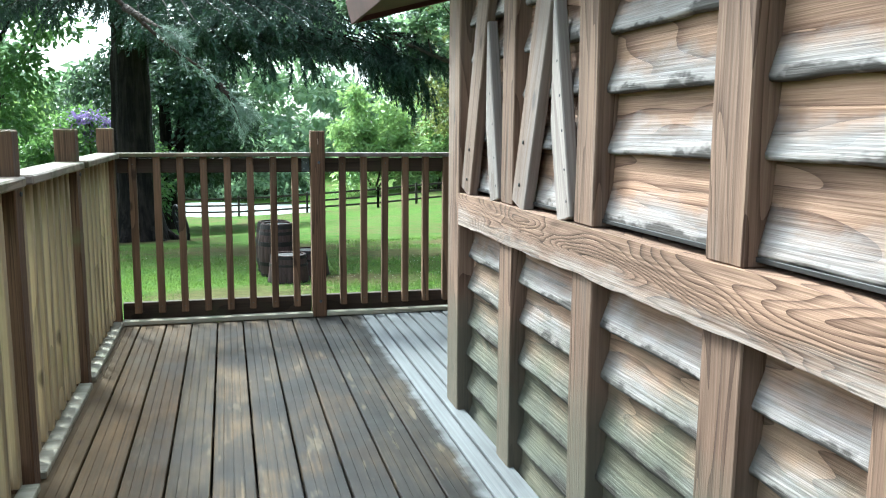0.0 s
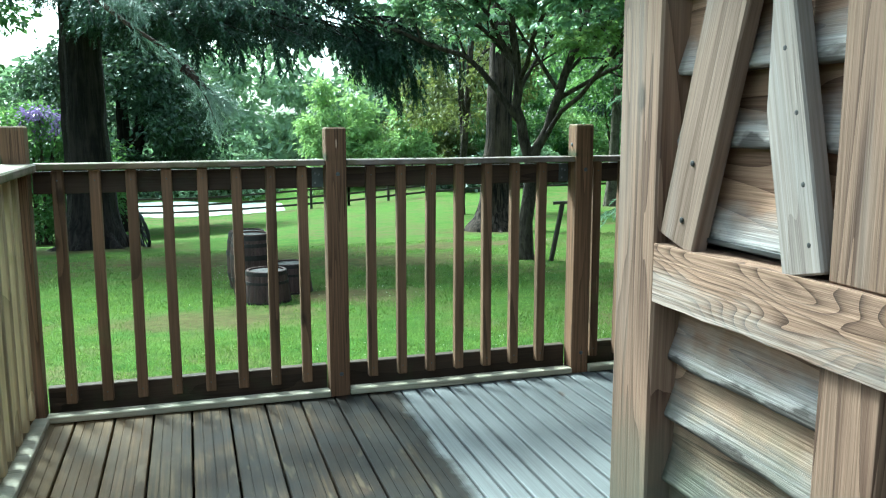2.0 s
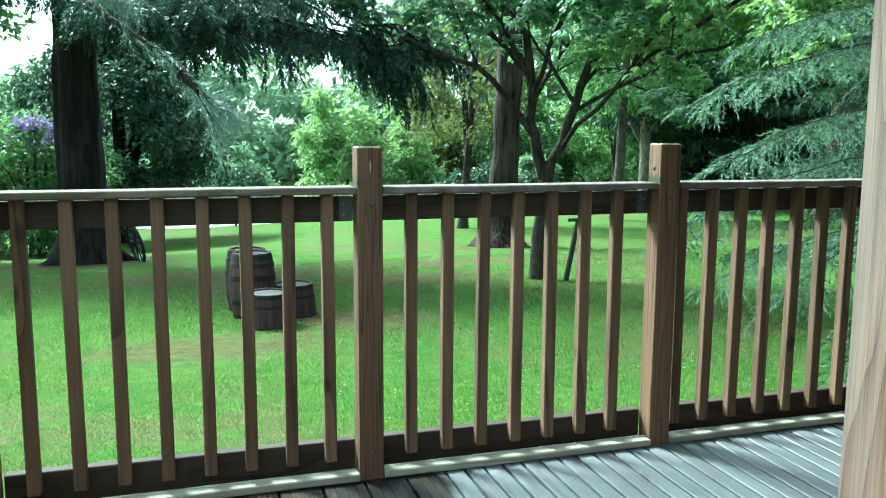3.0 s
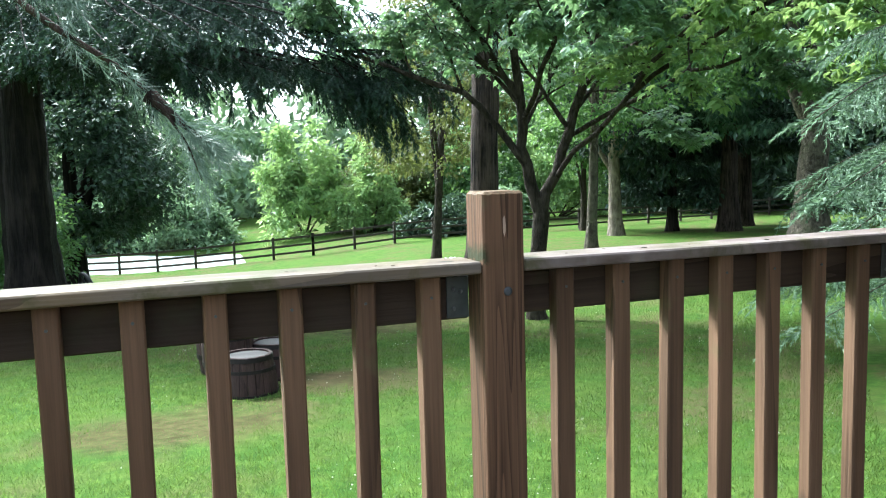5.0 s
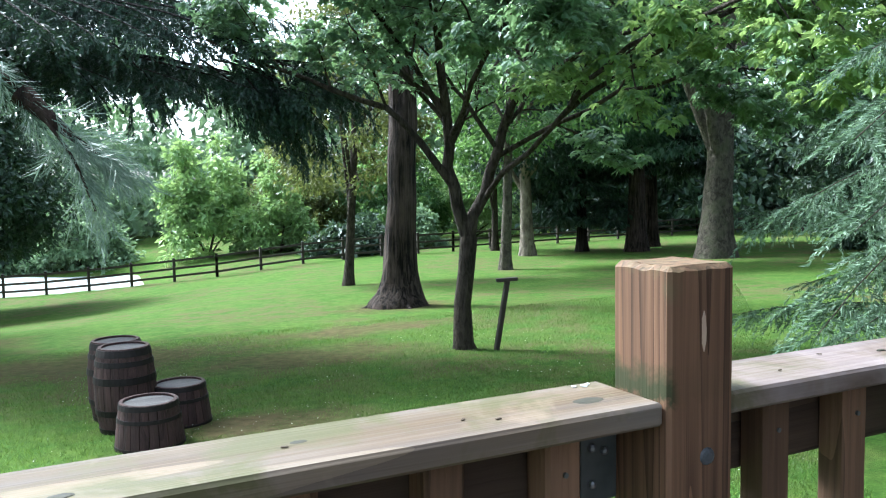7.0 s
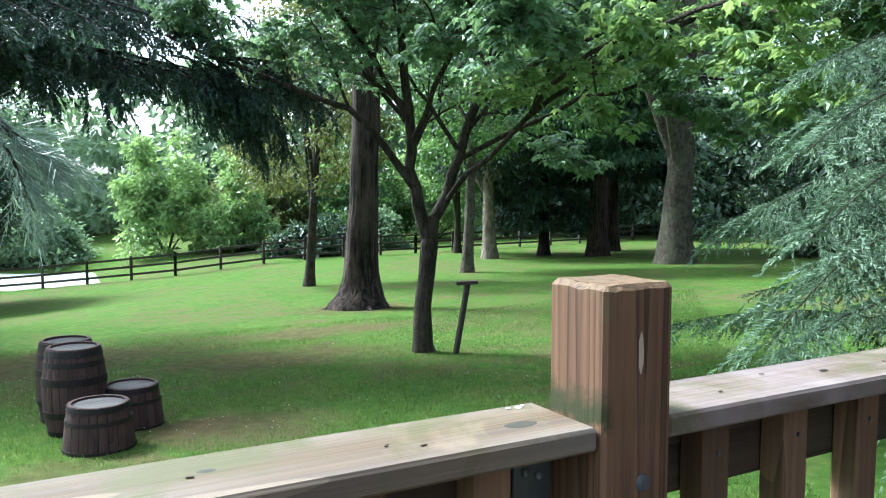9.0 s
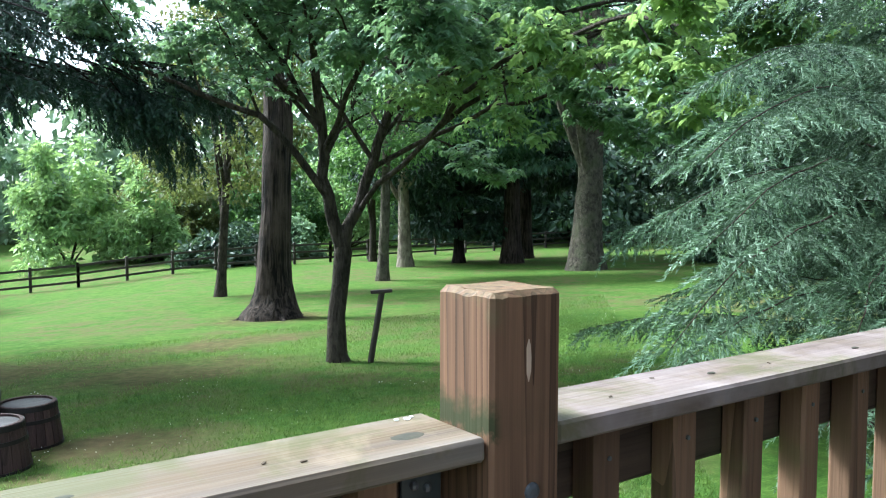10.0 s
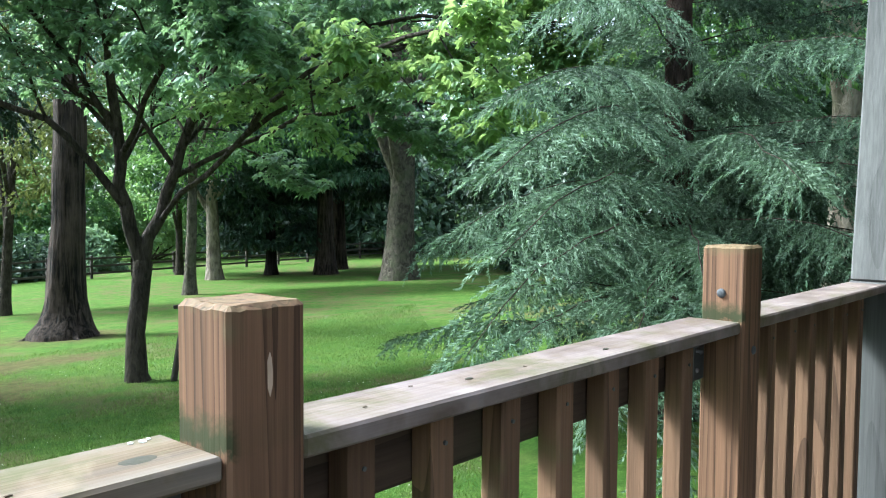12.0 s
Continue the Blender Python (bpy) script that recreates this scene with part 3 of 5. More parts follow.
def rail_post(parent, x, y, top, bolt=None, base=0.0):
    w = 0.088
    bm = bmesh.new()
    bmesh.ops.create_cube(bm, size=1)
    for v in bm.verts:
        v.co = Vector((w / 2 + v.co.x * w, w / 2 + v.co.y * w, base + (v.co.z + 0.5) * (top - base)))
    up = [e for e in bm.edges if abs(e.verts[0].co.z - e.verts[1].co.z) > 0.5]
    bmesh.ops.bevel(bm, geom=up, offset=0.004, segments=1, affect="EDGES")
    crown = [f for f in bm.faces if f.normal.z > 0.9]
    rim = [e for e in bm.edges if all(v.co.z > top - 0.0005 for v in e.verts) and e.calc_length() > 0.02]
    bmesh.ops.subdivide_edges(bm, edges=rim, cuts=9)
    crown = [f for f in bm.faces if f.normal.z > 0.9]
    bmesh.ops.inset_region(bm, faces=crown, thickness=0.0065)
    for f in [f for f in bm.faces if f.normal.z > 0.9]:
        if all(abs(v.co.x - w / 2) < w / 2 - 0.006 or abs(v.co.y - w / 2) < w / 2 - 0.006 for v in f.verts) and f.calc_area() > 0.5 * w * w:
            for v in f.verts:
                v.co.z += 0.005
    for v in bm.verts:
        if v.co.z > top - 0.0005:
            chip = max(0.0, noise.noise(v.co * 95 + Vector((x * 7, y * 3, 0))) + 0.15)
            v.co.z -= 0.0035 * chip if v.co.z < top + 0.002 else 0.002 * chip
    bmesh.ops.recalc_face_normals(bm, faces=bm.faces)
    post = part("post", bm, RAIL_POST, parent, "square brown post with a worn chamfered top", pose(x, y, 0))
    if bolt:
        for bx, by, bz, rx, ry in bolt:
            bm = bmesh.new()
            bmesh.ops.create_uvsphere(bm, u_segments=12, v_segments=6, radius=0.0095, matrix=Matrix.Diagonal((1, 1, 0.45, 1)))
            part("coach_bolt", bm, BOLT, post, "domed galvanised bolt head", pose(bx, by, bz, rx, ry))
    return post


def end_railing():
    r = thing("deck_railing", 0, 5.2, 0, "brown timber railing with square balusters along the deck's end", "railing")
    posts = [-0.735, 0.507, 1.677]
    bolt = [(0.05, -0.001, 0.985, 90, 0), (0.05, -0.001, 0.1, 90, 0)]
    rail_post(r, posts[0], 0, 1.185)
    mid = rail_post(r, posts[1], 0, 1.178, bolt)
    rail_post(r, posts[2], 0, 1.19, bolt + [(-0.001, 0.047, 1.10, 0, -90)])
    spans = [(-0.643, 0.507, -0.551, 8, 0.1378), (0.596, 1.677, 0.711, 7, 0.1367), (1.766, 2.74, 1.817, 7, 0.137)]
    for k, (a, b, first, n, step) in enumerate(spans):
        part("cap_rail", box_bm(0, b - a - 0.003, 0, 0.110, 0, 0.024, 0.0035, 8, 0.002, k), RAIL_X, r, "weathered flat handrail board, bleached and mossy", pose(a + 0.0015, 0.006, RAIL_TOP - 0.024))
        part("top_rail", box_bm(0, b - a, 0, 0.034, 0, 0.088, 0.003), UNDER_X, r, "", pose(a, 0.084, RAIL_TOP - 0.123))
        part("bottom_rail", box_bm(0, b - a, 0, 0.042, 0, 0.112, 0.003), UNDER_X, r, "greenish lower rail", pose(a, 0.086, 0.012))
        part("sill_strip", box_bm(0, b - a, 0, 0.06, 0, 0.028, 0.004, 10, 0.003, k + 4), SILL, r, "pale damp strip along the deck edge", pose(a, -0.012, 0.002))
        for i in range(n):
            bal = part("baluster", box_bm(0, 0.042, 0, 0.040, 0, 0.957, 0.004, 4, 0.0025, i + 9 * k), BALUSTER, r, "", pose(first + i * step - 0.021, 0.043, 0.062, 0, random.uniform(-0.25, 0.25)))
            for z in (0.915, 0.04):
                bm = bmesh.new()
                bmesh.ops.create_cone(bm, cap_ends=True, segments=8, radius1=0.003, radius2=0.003, depth=0.003)
                part("screw", bm, DARK_STEEL, bal, "", pose(0.021, -0.0005, z, 90))
    bm = bmesh.new()
    ring = [bm.verts.new((q * 0.0032 * (1 + 0.3 * math.sin(3 * t)), 0, 0.021 * s)) for q, s, t in ((0, -1, 0), (0.8, -0.5, 1), (1, 0.1, 2), (0.5, 0.7, 3), (0, 1, 4), (-0.7, 0.6, 5), (-1, -0.1, 6), (-0.6, -0.6, 7))]
    face = bm.faces.new(ring)
    for v in bmesh.ops.extrude_face_region(bm, geom=[face])["geom"]:
        if isinstance(v, bmesh.types.BMVert):
            v.co.y -= 0.0015
    bmesh.ops.recalc_face_normals(bm, faces=bm.faces)
    part("scar", bm, SCAR, mid, "pale splintered scar", pose(0.045, 0.0005, 1.115))
    for k, (dx, dy, q) in enumerate(((-0.030, 0.100, 0.0038), (-0.040, 0.103, 0.0028), (-0.022, 0.104, 0.0024))):
        bm = bmesh.new()
        bmesh.ops.create_icosphere(bm, subdivisions=2, radius=q)
        for v in bm.verts:
            v.co *= 1 + 0.4 * noise.noise(v.co * 200 + Vector((k, 0, 0)))
            v.co.z *= 0.35
        part("bird_dropping", bm, DROPPING, r, "white bird dropping", pose(posts[1] + dx, dy, RAIL_TOP + 0.002))
    # knots and wind-blown litter on the flat rail
    for kx, ky, q in ((-0.062, 0.052, 0.014), (-0.36, 0.07, 0.006), (-0.55, 0.035, 0.007), (0.30, 0.06, 0.005), (0.62, 0.045, 0.005)):
        bm = bmesh.new()
        bmesh.ops.create_icosphere(bm, subdivisions=2, radius=1.0)
        for v in bm.verts:
            v.co = Vector((v.co.x * q * 1.5, v.co.y * q * 0.8, v.co.z * 0.0012)) * (1 + 0.2 * noise.noise(v.co * 2 + Vector((q * 900, 0, 0))))
        part("knot", bm, KNOT, r, "dark weathered knot", pose(posts[1] + 0.047 + kx + (0.06 if kx > 0 else -0.045), ky, RAIL_TOP + 0.0005))
    for kx, ky, turn in ((0.16, 0.045, 20), (0.27, 0.08, -35), (0.47, 0.05, 70), (-0.22, 0.04, 10), (-0.25, 0.055, 50), (-0.42, 0.06, -15)):
        bm = box_bm(-0.0032, 0.0032, -0.0014, 0.0014, 0, 0.0009, 0.0003)
        part("leaf_litter", bm, LITTER, r, "brown scrap of leaf", pose(posts[1] + 0.047 + kx, ky, RAIL_TOP + 0.0015, 0, 0, turn))
    # joist hangers under the cap beside the posts
    for x in (posts[1] - 0.050, posts[2] - 0.050):
        bm = box_bm(0, 0.048, 0, 0.004, 0, 0.085, 0.001)
        br = part("bracket", bm, DARK_STEEL, r, "dark steel angle bracket", pose(x, 0.079, 0.925))
        for dx, dz in ((0.014, 0.02), (0.03, 0.055), (0.014, 0.06)):
            bm = bmesh.new()
            bmesh.ops.create_uvsphere(bm, u_segments=8, v_segments=5, radius=0.005)
            part("screw", bm, STEEL, br, "", pose(dx, -0.001, dz))
    return r


def side_railing():
    r = thing("deck_railing", -0.735, 0, 0, "brown timber railing with close balusters along the deck's side", "railing")
    ys = [3.96, 2.84, 1.6, 0.26, -0.98, -2.22]
    for y in ys:
        rail_post(r, 0, y, 1.185, [(0.0945, 0.05, 0.985, 0, 90)])
    edges = [5.2] + ys
    for k in range(len(ys)):
        a, b = edges[k + 1] + 0.094, edges[k]
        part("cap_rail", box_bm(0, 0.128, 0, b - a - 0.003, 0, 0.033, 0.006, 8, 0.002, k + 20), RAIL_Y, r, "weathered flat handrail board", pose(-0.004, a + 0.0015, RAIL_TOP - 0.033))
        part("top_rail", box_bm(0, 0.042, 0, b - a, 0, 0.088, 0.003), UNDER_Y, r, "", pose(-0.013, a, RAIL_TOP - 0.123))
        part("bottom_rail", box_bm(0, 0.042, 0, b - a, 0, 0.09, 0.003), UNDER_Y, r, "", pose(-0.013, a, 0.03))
        part("sill_strip", box_bm(0, 0.06, 0, b - a, 0, 0.028, 0.004), SILL, r, "pale damp strip along the deck edge", pose(0.045, a, 0.002))
        for i in range(8):
            y = a + 0.10 + i * (b - a - 0.2) / 7
            part("baluster", box_bm(0, 0.04, 0, 0.042, 0, 0.948, 0.004, 4, 0.0025, i + 7 * k), LIT_BALUSTER, r, "", pose(0.030, y - 0.021, 0.062))
    return r


end_railing()
side_railing()


def veranda_post():
    p = thing("veranda_post", 2.74, 5.17, 0, "pale grey weathered veranda post with a raked upper part", "post")
    part("lower_post", box_bm(0, 0.14, 0, 0.14, 0, 1.05, 0.005), GREY_POST, p, "greyed lower post")
    bm = bmesh.new()
    bmesh.ops.create_cube(bm, size=1)
    for v in bm.verts:
        h = v.co.z + 0.5
        v.co = Vector((0.07 + v.co.x * 0.14 + 0.11 * h, 0.07 + v.co.y * 0.13, 1.052 + h * 1.1))
    bmesh.ops.bevel(bm, geom=bm.edges[:], offset=0.005, segments=1, affect="EDGES")
    part("raked_post", bm, GREY_POST, p, "pale smooth raked timber")
    return p


veranda_post()


# ---- cabin ----
WALL_X, CORNER_Y, BACK_Y = 0.94, 3.46, -2.6


def weatherboard_bm(length, height, seed, thick=0.034):
    """A lapped board: thin at the top, thick at the wavy waney lower edge."""
    n = max(4, int(length / 0.035))
    bm = bmesh.new()
    rows = []
    for i in range(n + 1):
        y = length * i / n
        w = 0.006 * noise.noise(Vector((seed * 2.31, y * 5.0, 0.3))) + 0.003 * noise.noise(Vector((seed * 1.7, y * 17.0, 2.0)))
        bow = 0.003 * noise.noise(Vector((seed, y * 3.0, 7.0)))
        prof = [(0.030, height + 0.015), (0.024 + bow, height * 0.55), (bow, 0.012 + w), (0.002 + bow, 0.003 + w), (0.008, w), (thick + 0.004, w + 0.001), (thick + 0.008, height + 0.015)]
        rows.append([bm.verts.new((px, y, pz)) for px, pz in prof])
    k = len(rows[0])
    for a, b in zip(rows, rows[1:]):
        for j in range(k):
            f = bm.faces.new((a[j], a[(j + 1) % k], b[(j + 1) % k], b[j]))
            f.smooth = j in (1, 2)
    bm.faces.new(rows[0])
    bm.faces.new(rows[-1][::-1])
    bmesh.ops.recalc_face_normals(bm, faces=bm.faces)
    return bm


def plank_between(name, parent, mat, y0, z0, y1, z1, width, x0, x1, label="", seed=0, tip=False):
    """A brace laid in the wall's plane between two points of its centre line; tip: cut to a point at the upper end."""
    bm = bmesh.new()
    d = math.hypot(y1 - y0, z1 - z0)
    h = width / 2
    out = [(-h, 0), (h, 0), (h, d * (0.45 if tip else 1)), (h * (-0.7 if tip else 1), d), (-h, d)]
    front = [bm.verts.new((0, a, b)) for a, b in out]
    back = [bm.verts.new((x1 - x0, a, b)) for a, b in out]
    bm.faces.new(front)
    bm.faces.new(back[::-1])
    for i in range(len(out)):
        j = (i + 1) % len(out)
        bm.faces.new((front[i], back[i], back[j], front[j]))
    bmesh.ops.recalc_face_normals(bm, faces=bm.faces)
    bmesh.ops.bevel(bm, geom=bm.edges[:], offset=0.004, segments=1, affect="EDGES")
    ang = math.degrees(math.atan2(-(y1 - y0), z1 - z0))
    return part(name, bm, mat, parent, label, pose(x0, y0, z0, ang, 0, 0))


def cabin_wall():
    w = thing("wall_west", 0, 0, 0, "timber-framed cabin wall of lapped waney boards, silvered and green low down", "wall", kind="structure")
    # inner leaf behind the boards
    part("sheathing", box_bm(1.03, 1.13, BACK_Y, CORNER_Y - 0.03, -0.12, 2.3, 0), BLACK, w)
    studs = [(2.655, 2.79), (2.005, 2.14), (1.335, 1.475), (0.87, 1.0), (0.2, 0.335), (-0.46, -0.325), (-1.12, -0.985), (-1.78, -1.645), (-2.44, -2.305)]
    timber("corner_post", w, STUD, 0.93, 1.09, 3.29, CORNER_Y, -0.1, 2.2, "square corner post, green at the foot", cuts=6, warp=0.004, bevel=0.006)
    for k, (a, b) in enumerate(studs):
        timber("stud", w, STUD, 0.942, 1.028, a, b, -0.1, 0.808, cuts=4, warp=0.004, seed=k)
        timber("stud", w, STUD, 0.94, 1.028, a + 0.008, b - 0.004, 0.944, 2.2, cuts=6, warp=0.005, seed=k + 30)
    # the long middle rail, uneven along its lower edge
    bm = box_bm(0, 0.10, 0, 3.29 - BACK_Y, 0, 0.134, 0, 90, 0.0)
    for v in bm.verts:
        if v.co.z < 0.02:
            v.co.z += 0.012 * noise.noise(Vector((1.0, v.co.y * 3.5, 0))) + 0.006 * noise.noise(Vector((4.0, v.co.y * 11, 0)))
        else:
            v.co.z += 0.005 * noise.noise(Vector((8.0, v.co.y * 2.5, 0))) + 0.010 * (1 - v.co.y / 6)
    part("middle_rail", bm, BEAM_WOOD, w, "heavy horizontal rail with bold swirling grain", pose(0.928, BACK_Y, 0.806))
    # black strip added in place of the shadow gap under the lowest upper boards
    part("flashing", box_bm(0.968, 1.03, BACK_Y, 3.288, 0.957, 0.967, 0.001), BLACK, w, "black strip for the thin shadow above the rail")
    # braces that lean together into pointed pairs
    plank_between("brace", w, BRACE_WOOD, 3.225, 0.945, 2.865, 2.2, 0.128, 0.938, 0.975, "long raked brace", 1)
    plank_between("brace", w, PALE_BRACE, 2.835, 0.945, 2.985, 1.58, 0.10, 0.934, 0.972, "pale brace cut to a point, nail heads showing", 2, True)
    plank_between("brace", w, BRACE_WOOD, 2.60, 0.945, 2.215, 2.2, 0.125, 0.938, 0.975, "long raked brace", 3)
    plank_between("brace", w, PALE_BRACE, 2.195, 0.945, 2.35, 1.57, 0.10, 0.934, 0.972, "pale brace cut to a point, nail heads showing", 4, True)
    nail = bmesh.new()
    bmesh.ops.create_uvsphere(nail, u_segments=8, v_segments=5, radius=0.0065, matrix=Matrix.Diagonal((0.5, 1, 1, 1)))
    nail_me = bpy.data.meshes.new("nail")
    nail.to_mesh(nail_me)
    nail.free()
    nail_me.materials.append(BLACK)
    for y, z in ((2.822, 1.0), (2.845, 1.1), (2.872, 1.22), (2.91, 1.33), (2.18, 1.0), (2.20, 1.09), (2.225, 1.2), (2.25, 1.3), (2.275, 1.4), (3.2, 1.0), (3.17, 1.12), (2.58, 1.02), (2.55, 1.16)):
        child("nail", nail_me, w, pose(0.936, y, z))
    # lapped boards, bay by bay
    bays = [(2.79, 3.29), (2.14, 2.655), (1.475, 2.005), (1.0, 1.335), (0.335, 0.87), (-0.325, 0.2), (-0.985, -0.46), (-1.645, -1.12), (-2.305, -1.78)]
    s = 0
    for a, b in bays:
        for z0, z1 in ((0.667, 0.812), (0.525, 0.667), (0.378, 0.525), (0.232, 0.378), (0.086, 0.232), (-0.06, 0.086), (0.962, 1.148), (1.148, 1.302), (1.302, 1.46), (1.46, 1.61), (1.61, 1.77), (1.77, 1.93), (1.93, 2.09)):
            s += 1
            dz = 0.012 * noise.noise(Vector((s * 1.37, 0.5, 0.2)))
            tilt = 0.8 * noise.noise(Vector((s * 0.77, 2.5, 0.2)))
            bm = weatherboard_bm(b - a + 0.02, z1 - z0, s)
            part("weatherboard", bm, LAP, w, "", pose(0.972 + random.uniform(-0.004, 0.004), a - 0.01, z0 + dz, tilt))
    return w


def cabin_rest():
    n = thing("wall_north", 0, 0, 0, "timber-framed end wall of the cabin under the veranda roof", "wall", kind="structure")
    part("sheathing", box_bm(1.09, 6.0, 3.33, 3.43, -0.12, 2.3, 0), STUD, n)
    for k in range(13):
        bm = weatherboard_bm(4.9, 0.15, 300 + k)
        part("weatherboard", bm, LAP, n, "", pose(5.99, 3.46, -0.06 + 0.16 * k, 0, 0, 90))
    s = thing("wall_south", 0, 0, 0, "plain boarded rear wall of the cabin", "wall", kind="structure")
    part("sheathing", box_bm(1.09, 6.0, BACK_Y, BACK_Y + 0.1, -0.12, 2.3, 0), STUD, s)
    e = thing("wall_east", 0, 0, 0, "plain boarded far wall of the cabin", "wall", kind="structure")
    part("sheathing", box_bm(5.9, 6.0, BACK_Y + 0.11, 3.32, -0.12, 2.3, 0), STUD, e)
    bm = box_bm(1.14, 5.89, BACK_Y + 0.11, 3.32, 2.22, 2.25, 0)
    me = bpy.data.meshes.new("ceiling")
    bm.to_mesh(me)
    bm.free()
    me.materials.append(SOFFIT)
    tagged(new("ceiling", me), "boarded ceiling of the cabin", "ceiling", kind="structure")


def cabin_roof():
    r = thing("roof", 0, 0, 0, "low-pitched red-brown felted cabin roof overhanging the veranda", "roof", kind="structure")
    slope = math.degrees(math.atan2(0.16, 0.59))
    long = 3.05
    for side in (0, 1):
        m = pose(0.755, 0, 1.82, 0, -slope, 0) if side == 0 else pose(6.35, 0, 1.82, 0, 180 + slope, 0)
        y0, y1 = (BACK_Y - 0.3, 5.1) if side == 0 else (BACK_Y - 0.3, 5.1)
        d = 1 if side == 0 else -1
        part("roof_slab", box_bm(0.03, long - 0.12, y0 + 0.03, y1 - 0.03, 0.03 * d if d > 0 else -0.09, 0.09 if d > 0 else -0.03, 0), ROOF_RED, r, "", m)
        part("fascia", box_bm(0.0, 0.026, y0, y1, 0.0 if d > 0 else -0.14, 0.14 if d > 0 else 0.0, 0.003), ROOF_RED, r, "dark red-brown fascia board", m)
        part("barge_board", box_bm(0.027, long - 0.1, y1 - 0.026, y1, 0.0 if d > 0 else -0.14, 0.14 if d > 0 else 0.0, 0.003), ROOF_RED, r, "dark red-brown barge board", m)
    return r


cabin_wall()
cabin_rest()
cabin_roof()


# ---- barrels on the lawn ----
def barrel(x, y, height, r_end, r_mid, label, half=False, turn=0):
    z = float(ground_height(x, y))
    b = thing("barrel", x, y, z - 0.015, label, "barrel", "old barrels on the lawn")
    n = 22

    def radius(h):
        t = h / height
        if half:
            return r_mid + (r_end - r_mid) * t ** 1.4
        return r_end + (r_mid - r_end) * (1 - (2 * t - 1) ** 2)

    hs = [height * i / 10 for i in range(11)]
    for k in range(n):
        bm = bmesh.new()
        a0, a1 = 2 * math.pi * (k + 0.03) / n, 2 * math.pi * (k + 0.97) / n
        rows = []
        for h in hs:
            R = radius(h)
            rows.append([bm.verts.new((q * math.cos(a), q * math.sin(a), h)) for q, a in ((R, a0), (R + 0.003, (a0 + a1) / 2), (R, a1), (R - 0.03, a1), (R - 0.03, a0))])
        for p, q in zip(rows, rows[1:]):
            for j in range(5):
                bm.faces.new((p[j], p[(j + 1) % 5], q[(j + 1) % 5], q[j]))
        bm.faces.new(rows[0][::-1])
        bm.faces.new(rows[-1])
        bmesh.ops.recalc_face_normals(bm, faces=bm.faces)
        part("stave", bm, BARREL, b)
    bands = ((0.03, 0.12), (0.62, 0.70), (0.88, 0.985)) if half else ((0.015, 0.09), (0.24, 0.31), (0.60, 0.68), (0.80, 0.86), (0.91, 0.985))
    for lo, hi in bands:
        bm = bmesh.new()
        prev = None
        first = None
        for k in range(33):
            a = 2 * math.pi * k / 32
            ring = [bm.verts.new(((radius(h * height) + o) * math.cos(a), (radius(h * height) + o) * math.sin(a), h * height)) for h, o in ((lo, 0.003), (lo, 0.009), (hi, 0.009), (hi, 0.003))]
            if prev:
                for j in range(4):
                    bm.faces.new((prev[j], prev[(j + 1) % 4], ring[(j + 1) % 4], ring[j]))
            prev = ring
        bmesh.ops.recalc_face_normals(bm, faces=bm.faces)
        part("hoop", bm, HOOP, b, "black iron hoop")
    bm = bmesh.new()
    bmesh.ops.create_cone(bm, cap_ends=True, segments=28, radius1=radius(height) - 0.028, radius2=radius(height) - 0.028, depth=0.03)
    part("lid", bm, LID, b, "grey weathered round lid", pose(0, 0, height - 0.035))
    b.rotation_euler = (0, 0, radians(turn))
    return b


barrel(0.74, 13.30, 0.87, 0.24, 0.295, "tall dark oak barrel with black iron hoops on the lawn", turn=8)
barrel(0.72, 13.94, 0.87, 0.24, 0.295, "tall dark oak barrel standing behind another on the lawn", turn=31)
barrel(0.86, 12.50, 0.44, 0.255, 0.31, "half barrel stool with a greyed top on the lawn", True)
barrel(1.25, 13.25, 0.44, 0.255, 0.31, "half barrel stool beside the tall barrels", True, 14)


def tee_stake():
    x, y = 6.11, 15.1
    z = float(ground_height(x, y))
    s = thing("bird_table", x, y, z - 0.05, "leaning dark wooden stake with a small board nailed on top", "stake")
    part("stake", box_bm(-0.035, 0.035, -0.035, 0.035, 0, 1.1, 0.006), FENCE, s, "", pose(0, 0, 0, 0, 11, 0))
    part("top_board", box_bm(-0.16, 0.16, -0.05, 0.05, 0, 0.05, 0.005), FENCE, s, "short flat board", pose(0.205, 0, 1.075, 0, -4, -25))


tee_stake()


# ---- field fence ----
def fence_run(x0, y0, x1, y1, n, label, rails=(0.28, 0.66, 1.06), high=1.2, w=0.13):
    f = thing("field_fence", 0, 0, 0, label, "fence")
    pts = [(x0 + (x1 - x0) * i / n, y0 + (y1 - y0) * i / n) for i in range(n + 1)]
    ps = [Vector((x, y, float(ground_height(x, y)))) for x, y in pts]
    for p in ps:
        part("post", box_bm(-w / 2, w / 2, -w / 2, w / 2, -0.2, high, 0.01), FENCE, f, "", Matrix.Translation(p))
    for p, q in zip(ps, ps[1:]):
        d = q - p
        L = d.length
        m0 = Matrix.Translation(p) @ d.to_track_quat("X", "Z").to_matrix().to_4x4()
        for h in rails:
            part("rail", box_bm(0.01, L - 0.01, -0.10, -0.066, h - 0.055, h + 0.055, 0), FENCE, f, "", m0)
    return f


fence_run(-13.0, 57.5, 8.4, 46.9, 11, "dark post-and-rail fence along the pond side of the lawn")
fence_run(8.4, 46.9, 22.0, 47.0, 6, "dark post-and-rail fence at the end of the lawn")
fence_run(22.0, 47.0, 43.3, 49.5, 8, "dark post-and-rail fence under the far trees")
fence_run(43.3, 49.5, 49.5, 42.5, 4, "dark post-and-rail fence under the far trees")
